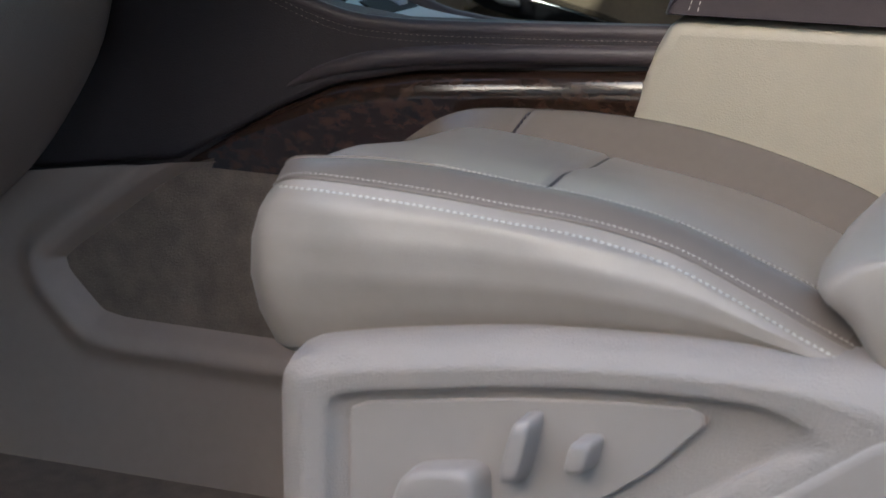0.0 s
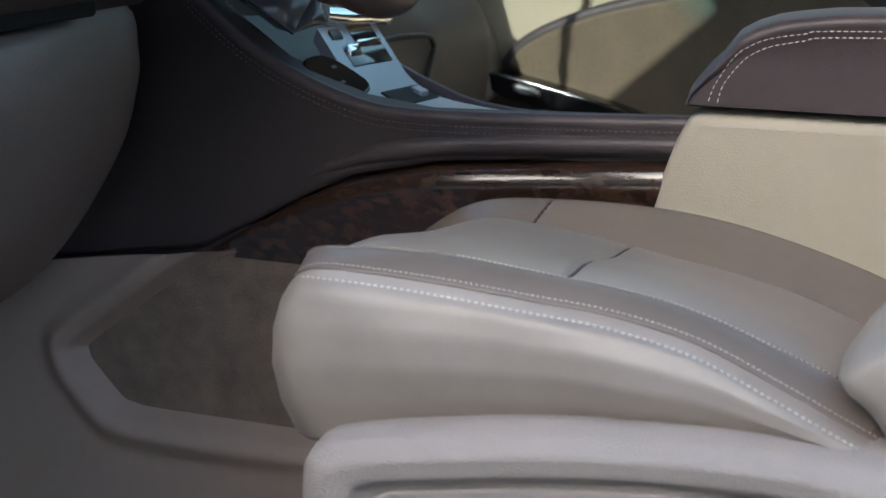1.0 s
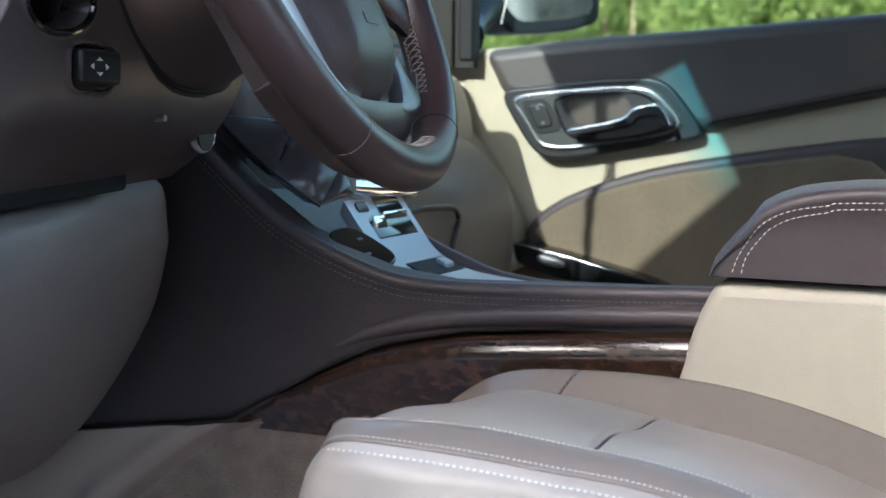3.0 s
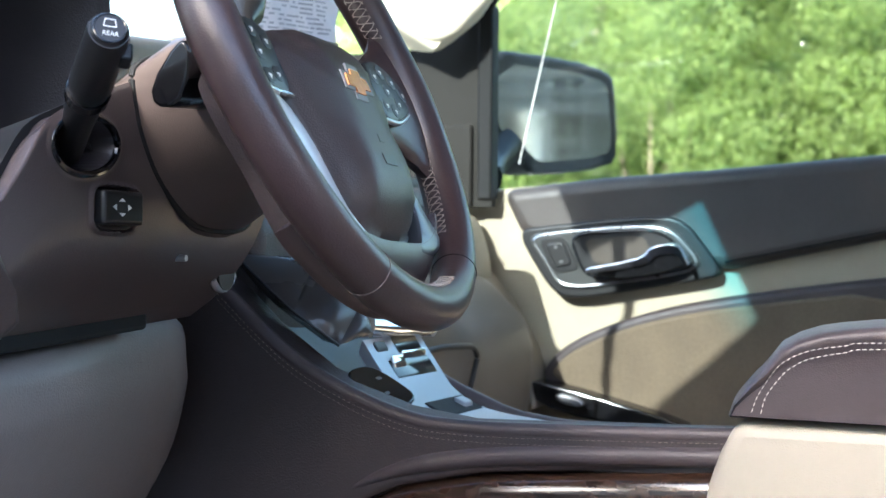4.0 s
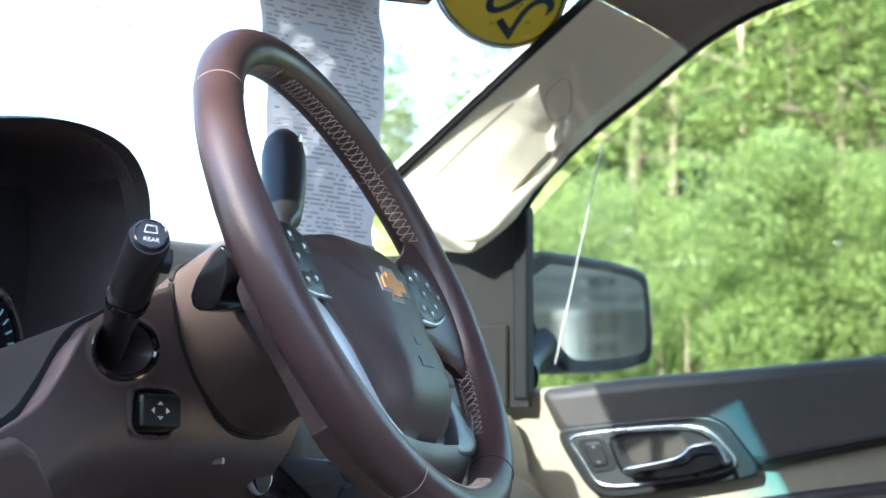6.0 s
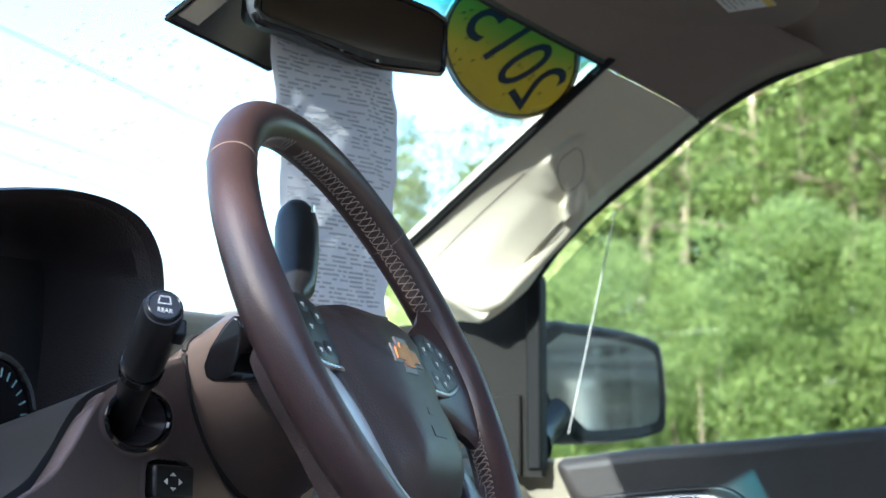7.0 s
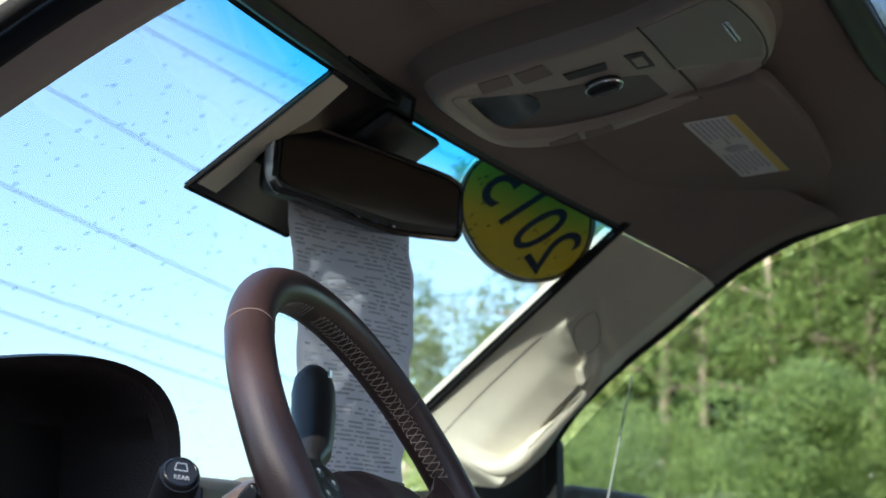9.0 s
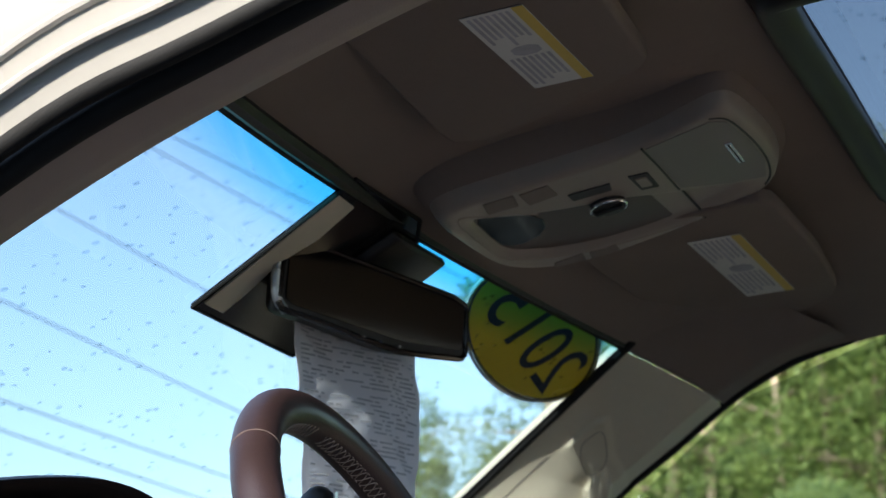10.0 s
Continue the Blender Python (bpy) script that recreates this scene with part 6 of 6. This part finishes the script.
for q, m_ in (([(-0.061, -0.018), (-0.042, -0.019), (-0.036, 0.019), (-0.055, 0.023)], BLACK), ([(-0.056, 0.041), (-0.050, 0.059), (-0.005, 0.057), (-0.011, 0.040)], BLACK), ([(-0.108, -0.086), (-0.105, -0.056), (-0.076, -0.062), (-0.080, -0.092)], TRIM_GREY), ([(-0.101, -0.052), (-0.101, -0.023), (-0.070, -0.024), (-0.068, -0.054)], TRIM_GREY), ([(0.110, -0.096), (0.108, -0.063), (0.132, -0.067), (0.122, -0.100)], TRIM_GREY), ([(0.112, -0.057), (0.115, -0.028), (0.136, -0.031), (0.132, -0.062)], TRIM_GREY)):
    part("switch", slab(q, FT @ Matrix.Translation((0, 0, -0.003)), 0.0042, 0), m_, oh, bevel=0.0010)
part("switch_key", slab([(-0.046, 0.045), (-0.043, 0.055), (-0.018, 0.054), (-0.021, 0.044)], FT, 0.0028, 0), CONSOLE_TAUPE, oh, bevel=0.0008)


def visor(s, outline, tilt):
    v = thing("sun_visor", (0.36 * s, -0.03, 1.76), "taupe cloth sun visor folded up, with a warning label", "sun visor", "sun visors")
    m = frame_matrix((0.36 * s, -0.04, 1.766), (1, 0, -tilt * s), (0, -0.06, -0.99))
    part("panel", slab([(p.x, p.y) for p in rounded([(u, w, 0) for u, w in outline], 2, keep=0.1)], m, 0.016), HEADLINER, v, bevel=0.006)
    lm = m @ Matrix.Translation((-0.030, 0.040, 0.0165)) @ Matrix.Diagonal((1.68, 1.30, 1, 1)) if s > 0 else m @ Matrix.Translation((-0.016, 0.054, 0.0165)) @ Matrix.Diagonal((0.98, 1.12, 1, 1))
    lab = part("warning_label", slab([(-0.078, -0.022), (0.078, -0.022), (0.078, 0.022), (-0.078, 0.022)], lm, 0.0006), LABEL_WHITE, v, "white and yellow warning label")
    part("yellow_stripe", slab([(-0.078, 0.014), (0.078, 0.014), (0.078, 0.0218), (-0.078, 0.0218)], lm @ Matrix.Translation((0, 0, 0.0006)), 0.0004), LABEL_YELLOW, lab)
    text = bmesh.new()
    rv_ = random.Random(5)
    for r in range(7):
        v0 = 0.010 - r * 0.0045
        for a, b in ((-0.074, -0.012), (0.012, 0.074)):
            e = b - rv_.uniform(0, 0.02)
            slab([(a, v0 - 0.0016), (e, v0 - 0.0016), (e, v0 + 0.0008), (a, v0 + 0.0008)], lm @ Matrix.Translation((0, 0, 0.0006)), 0.0003, bm=text)
    slab([(-0.009, -0.012), (0.009, -0.012), (0.009, 0.008), (-0.009, 0.008)], lm @ Matrix.Translation((0, 0, 0.0006)), 0.0003, 1, bm=text)
    part("small_print", text, INK, lab)


visor(-1, [(-0.24, -0.060), (-0.09, -0.062), (0.14, -0.084), (0.155, -0.050), (0.130, 0.010), (0.066, 0.126), (-0.06, 0.134), (-0.25, 0.14)], 0.07)
visor(1, [(-0.18, -0.106), (0.10, -0.106), (0.245, -0.106), (0.254, -0.072), (0.290, -0.052), (0.237, 0.041), (0.170, 0.101), (0.120, 0.116), (-0.044, 0.127), (-0.26, 0.124), (-0.25, 0.0)], 0.07)

# ---- trees, cables and the added building that shades the cabin ----
def scatter_leaves(name, centers, sizes, count, leaf, seed, flatten=0.8):
    """Many small bent leaves spread over clumps; returns a mesh."""
    r = np.random.RandomState(seed)
    k = r.randint(0, len(centers), count)
    d = r.normal(size=(count, 3))
    d /= np.linalg.norm(d, axis=1)[:, None]
    rad = r.uniform(0.45, 1.0, count) ** 0.6
    p = np.array(centers)[k] + d * (np.array(sizes)[k] * rad)[:, None] * [1, 1, flatten]
    a = r.normal(size=(count, 3))
    a /= np.linalg.norm(a, axis=1)[:, None]
    b = np.cross(a, r.normal(size=(count, 3)))
    b /= np.linalg.norm(b, axis=1)[:, None]
    c = np.cross(a, b)
    s = leaf * r.uniform(0.6, 1.4, count)[:, None]
    v = np.stack([p - a * s, p + b * s * 0.45 + c * s * 0.15, p + a * s, p - b * s * 0.45 + c * s * 0.15], 1).reshape(-1, 3)
    me = bpy.data.meshes.new(name)
    i = np.arange(count)[:, None] * 4
    me.from_pydata(v.tolist(), [], np.concatenate([i + [0, 1, 2], i + [0, 2, 3]]).tolist())
    return me


def link_part(name, me, material, parent):
    me.materials.append(material)
    ob = new(name, me)
    ob.parent = parent
    return ob


def trunk_mesh(h, r, seed, limbs, lean=0.02):
    rg = random.Random(seed)
    pts = [(lean * z + 0.05 * math.sin(z * 0.6 + seed), 0.04 * math.sin(z * 0.5 + 2 * seed), z) for z in np.linspace(-0.2, h, 14)]
    bm = tube(pts, [r * (1 - 0.7 * k / 13) for k in range(14)], 10)
    ends = []
    for k in range(limbs):
        z = h * rg.uniform(0.45, 0.97)
        a = rg.uniform(0, 6.28)
        ln = rg.uniform(0.9, 2.0) * (1.2 - 0.5 * z / h)
        p0 = Vector((lean * z + 0.05 * math.sin(z * 0.6 + seed), 0, z))
        p1 = p0 + Vector((math.cos(a) * ln, math.sin(a) * ln, ln * rg.uniform(0.0, 0.5)))
        tube([p0, p0.lerp(p1, 0.5) + Vector((0, 0, 0.08)), p1], [0.05, 0.03, 0.012], 5, bm=bm)
        ends += [p0.lerp(p1, 0.65), p1]
    return bm, ends


def pine(x, y, h, seed, r=0.13, leaves=9000):
    t = thing("pine_tree", (x, y, 0), "tall pine with a bare pale trunk and sparse crown", "tree", "pines behind the lot")
    bm, ends = trunk_mesh(h, r, seed, 16, random.Random(seed).uniform(-0.02, 0.02))
    tr = finish("trunk", bm, BARK)
    tr.parent = t
    link_part("crown", scatter_leaves("crown", [tuple(e) for e in ends], [0.62] * len(ends), leaves, 0.048, seed), NEEDLE, t)


def shrub(x, y, h, w, seed, tall=False):
    t = thing("tree", (x, y, 0), "leafy green tree behind the shrubs", "tree", "trees behind the verge") if tall else thing("shrub", (x, y, 0), "dense light green shrub along the lot's edge", "shrub", "shrubs along the verge")
    rg = random.Random(seed)
    bm = bmesh.new()
    cs, sz = [], []
    for k in range(9):
        a, rr = rg.uniform(0, 6.28), rg.uniform(0.1, 1.0) * w * 0.6
        p = Vector((math.cos(a) * rr, math.sin(a) * rr, h * rg.uniform(0.25, 0.85)))
        tube([(0, 0, -0.1), (p.x * 0.4, p.y * 0.4, p.z * 0.35), p * 0.7], [0.04, 0.025, 0.008], 5, bm=bm)
    for k in range(44):
        a, rr, z = rg.uniform(0, 6.28), rg.uniform(0.2, 1.0) * w * 0.75, rg.uniform(0.12, 0.92)
        cs.append((math.cos(a) * rr * (1.15 - 0.5 * z), math.sin(a) * rr * (1.15 - 0.5 * z), h * z))
        sz.append(rg.uniform(0.3, 0.55) * w * 0.5)
    st = finish("stems", bm, BARK)
    st.parent = t
    link_part("crown", scatter_leaves("crown", cs, sz, 16000 if tall else 36000, 0.05 if tall else 0.029, seed), NEEDLE if tall else LEAF, t)


rg = random.Random(7)
k = 0
for row, (x0, hh) in enumerate(((13.5, 3.0), (16.3, 3.3))):
    y = -4.0 + row
    while y < 7.0:
        shrub(x0 + rg.uniform(-0.6, 0.6), y, hh * rg.uniform(0.8, 1.15), 1.9, 100 + k)
        y += rg.uniform(1.3, 1.9)
        k += 1
for k in range(11):
    shrub(22.5 + rg.uniform(-1.0, 1.5), -1.8 + 1.15 * k + rg.uniform(-0.4, 0.4), rg.uniform(4.2, 6.2), 1.9, 700 + k, True)
for k in range(30):
    px = 20 + rg.uniform(0, 14)
    pine(px, -0.5 + (px + 1.5) * (-0.08 + 0.0155 * k + rg.uniform(-0.01, 0.01)), min(0.40 * px, rg.uniform(8.0, 11.5)), 300 + k)

pine(34, 15.9, 8.0, 399)
for j, (px, k) in enumerate(((19.6, 0.2659), (18.4, 0.2261), (18.6, 0.1934), (18.2, 0.1641), (18.5, 0.1505), (18.6, 0.0838), (18.4, 0.120))):
    pine(px, -0.515 + k * (px + 1.489), 7.2 + 0.3 * (j % 3), 500 + j, (0.090, 0.075, 0.080, 0.100, 0.085, 0.09, 0.08)[j], 7000)
for z0, slope in ((23.4, -0.075), (18.1, -0.084), (14.0, -0.055), (12.7, -0.071), (28.6, -0.01), (29.4, 0.03)):
    wire = thing("power_line", (58, 45, z0), "thin dark overhead power line", "cable", "power lines")
    pts = [(20 + 120 * t, 45, z0 + slope * (20 + 120 * t - 58) + 1.2 * (t - 0.35) ** 2) for t in np.linspace(0, 1, 24)]
    part("cable", tube(pts, 0.04, 5), CABLE, wire)

for px in (20, 140):
    pole = thing("utility_pole", (px, 45, 0), "tall grey steel pole that carries the power lines", "utility pole", "utility poles")
    part("mast", tube([(px, 45.1, -0.2), (px, 45.1, 34)], [0.35, 0.15], 12), CABLE, pole)
    for z in (12.5, 18, 23, 29):
        part("crossarm", box((px, 45.05, z + (2.8 if px < 60 else -5)), (0.2, 1.6, 0.25)), CABLE, pole)
# unseen block added here; its roof height keeps the low sun off the seat
building = thing("sun_blocking_building", (-6.5, -3, 0), "pale stucco building, unseen, added behind the camera to block the sun", "building")
part("wall", box((-7.5, -6, 1.95), (3, 34, 3.9)), STUCCO, building, bevel=0.03)
part("roof", box((-7.35, -6, 4.03), (3.3, 34.6, 0.24)), WHITE_PAINT, building, bevel=0.03)
for j in range(8):
    part("window", box((-5.985, -19 + 4 * j, 1.6), (0.04, 2.2, 1.6)), GLOSS_BLACK, building, bevel=0.005)
house = thing("porch_house", (5, -11, 0), "pale house with white porch columns behind the car", "house")
part("wall", box((7, -12, 1.6), (12, 4, 3.2)), PORCH_WALL, house, bevel=0.02)
for z in (2.55, 2.85, 3.1):
    part("eave_board", box((7, -9.6, z), (12.4, 1.1 if z > 3 else 0.12, 0.10)), SIDING if z < 3 else PORCH_WALL, house, bevel=0.01)
part("roof", loft([[Vector((0.6, y, z)) for y, z in ((-8.9, 3.2), (-14.6, 3.2), (-12, 5.2))], [Vector((13.4, y, z)) for y, z in ((-8.9, 3.2), (-14.6, 3.2), (-12, 5.2))]]), ASPHALT, house)
for z, d in ((1.90, 0.05), (2.02, 0.09), (2.15, 0.14)):
    part("porch_beam", box((7, -9.5 + d, z), (12.2, 0.10 + d, 0.055)), PORCH_WALL, house, bevel=0.006)
for j in range(5):
    x = 3.20 + 2.2 * j
    part("porch_column", box((x, -9.2, 0.93), (0.10, 0.10, 1.86)), SIDING, house, bevel=0.01)
    part("capital", box((x, -9.2, 1.83), (0.15, 0.15, 0.06)), SIDING, house, bevel=0.01)
    w = part("window", box((x + 0.44, -9.98, 1.6), (0.28, 0.06, 1.2)), GLOSS_BLACK, house)
    for dx in (-0.14, 0.02, 0.14):
        part("window_bar", box((x + 0.44 + dx, -9.94, 1.6), (0.05 if dx < 0 else 0.025, 0.06, 1.25)), SIDING, w)
    for dz in (-0.6, 0.08, 0.36, 0.6):
        part("window_bar", box((x + 0.44, -9.94, 1.6 + dz), (0.30, 0.06, 0.03)), SIDING, w)

# rain drops on the windshield and the sunroof
def drops(name, spots, label, seed):
    rg = random.Random(seed)
    bm = bmesh.new()
    for p, n, r in spots:
        t = n.orthogonal().normalized()
        b = n.cross(t)
        rings = [[p + n * (r * 0.45 * h) + q * r * (math.cos(a) * t * 0.8 + math.sin(a) * b) for a in np.linspace(0, 6.28, 8, endpoint=False)] for h, q in ((0, 1), (0.6, 0.8), (1, 0.35))]
        loft(rings, bm=bm)
    return tagged(part(name, bm, WATER), label, "rain drops", kind="stuff")


rg = random.Random(11)
out = Vector((0, 0.503, 0.864))
spots = []
for k in range(900):
    x, s = rg.uniform(-0.49, 0.49), rg.uniform(0.02, 0.6)
    spots.append((shield_at(x, s, 0.001), out, rg.choice((0.0012, 0.0018, 0.0025, 0.0035))))
drops("rain_drops", spots, "small rain drops beading on the windshield", 3)
spots = []
for k in range(700):
    x, y = rg.uniform(-0.38, 0.38), rg.uniform(-0.9, -0.28)
    spots.append((roof_at(x, y) + Vector((0, 0, 0.036)), Vector((0, 0, 1)), rg.choice((0.002, 0.003, 0.004))))
drops("rain_drops", spots, "small rain drops on the sunroof glass", 4)
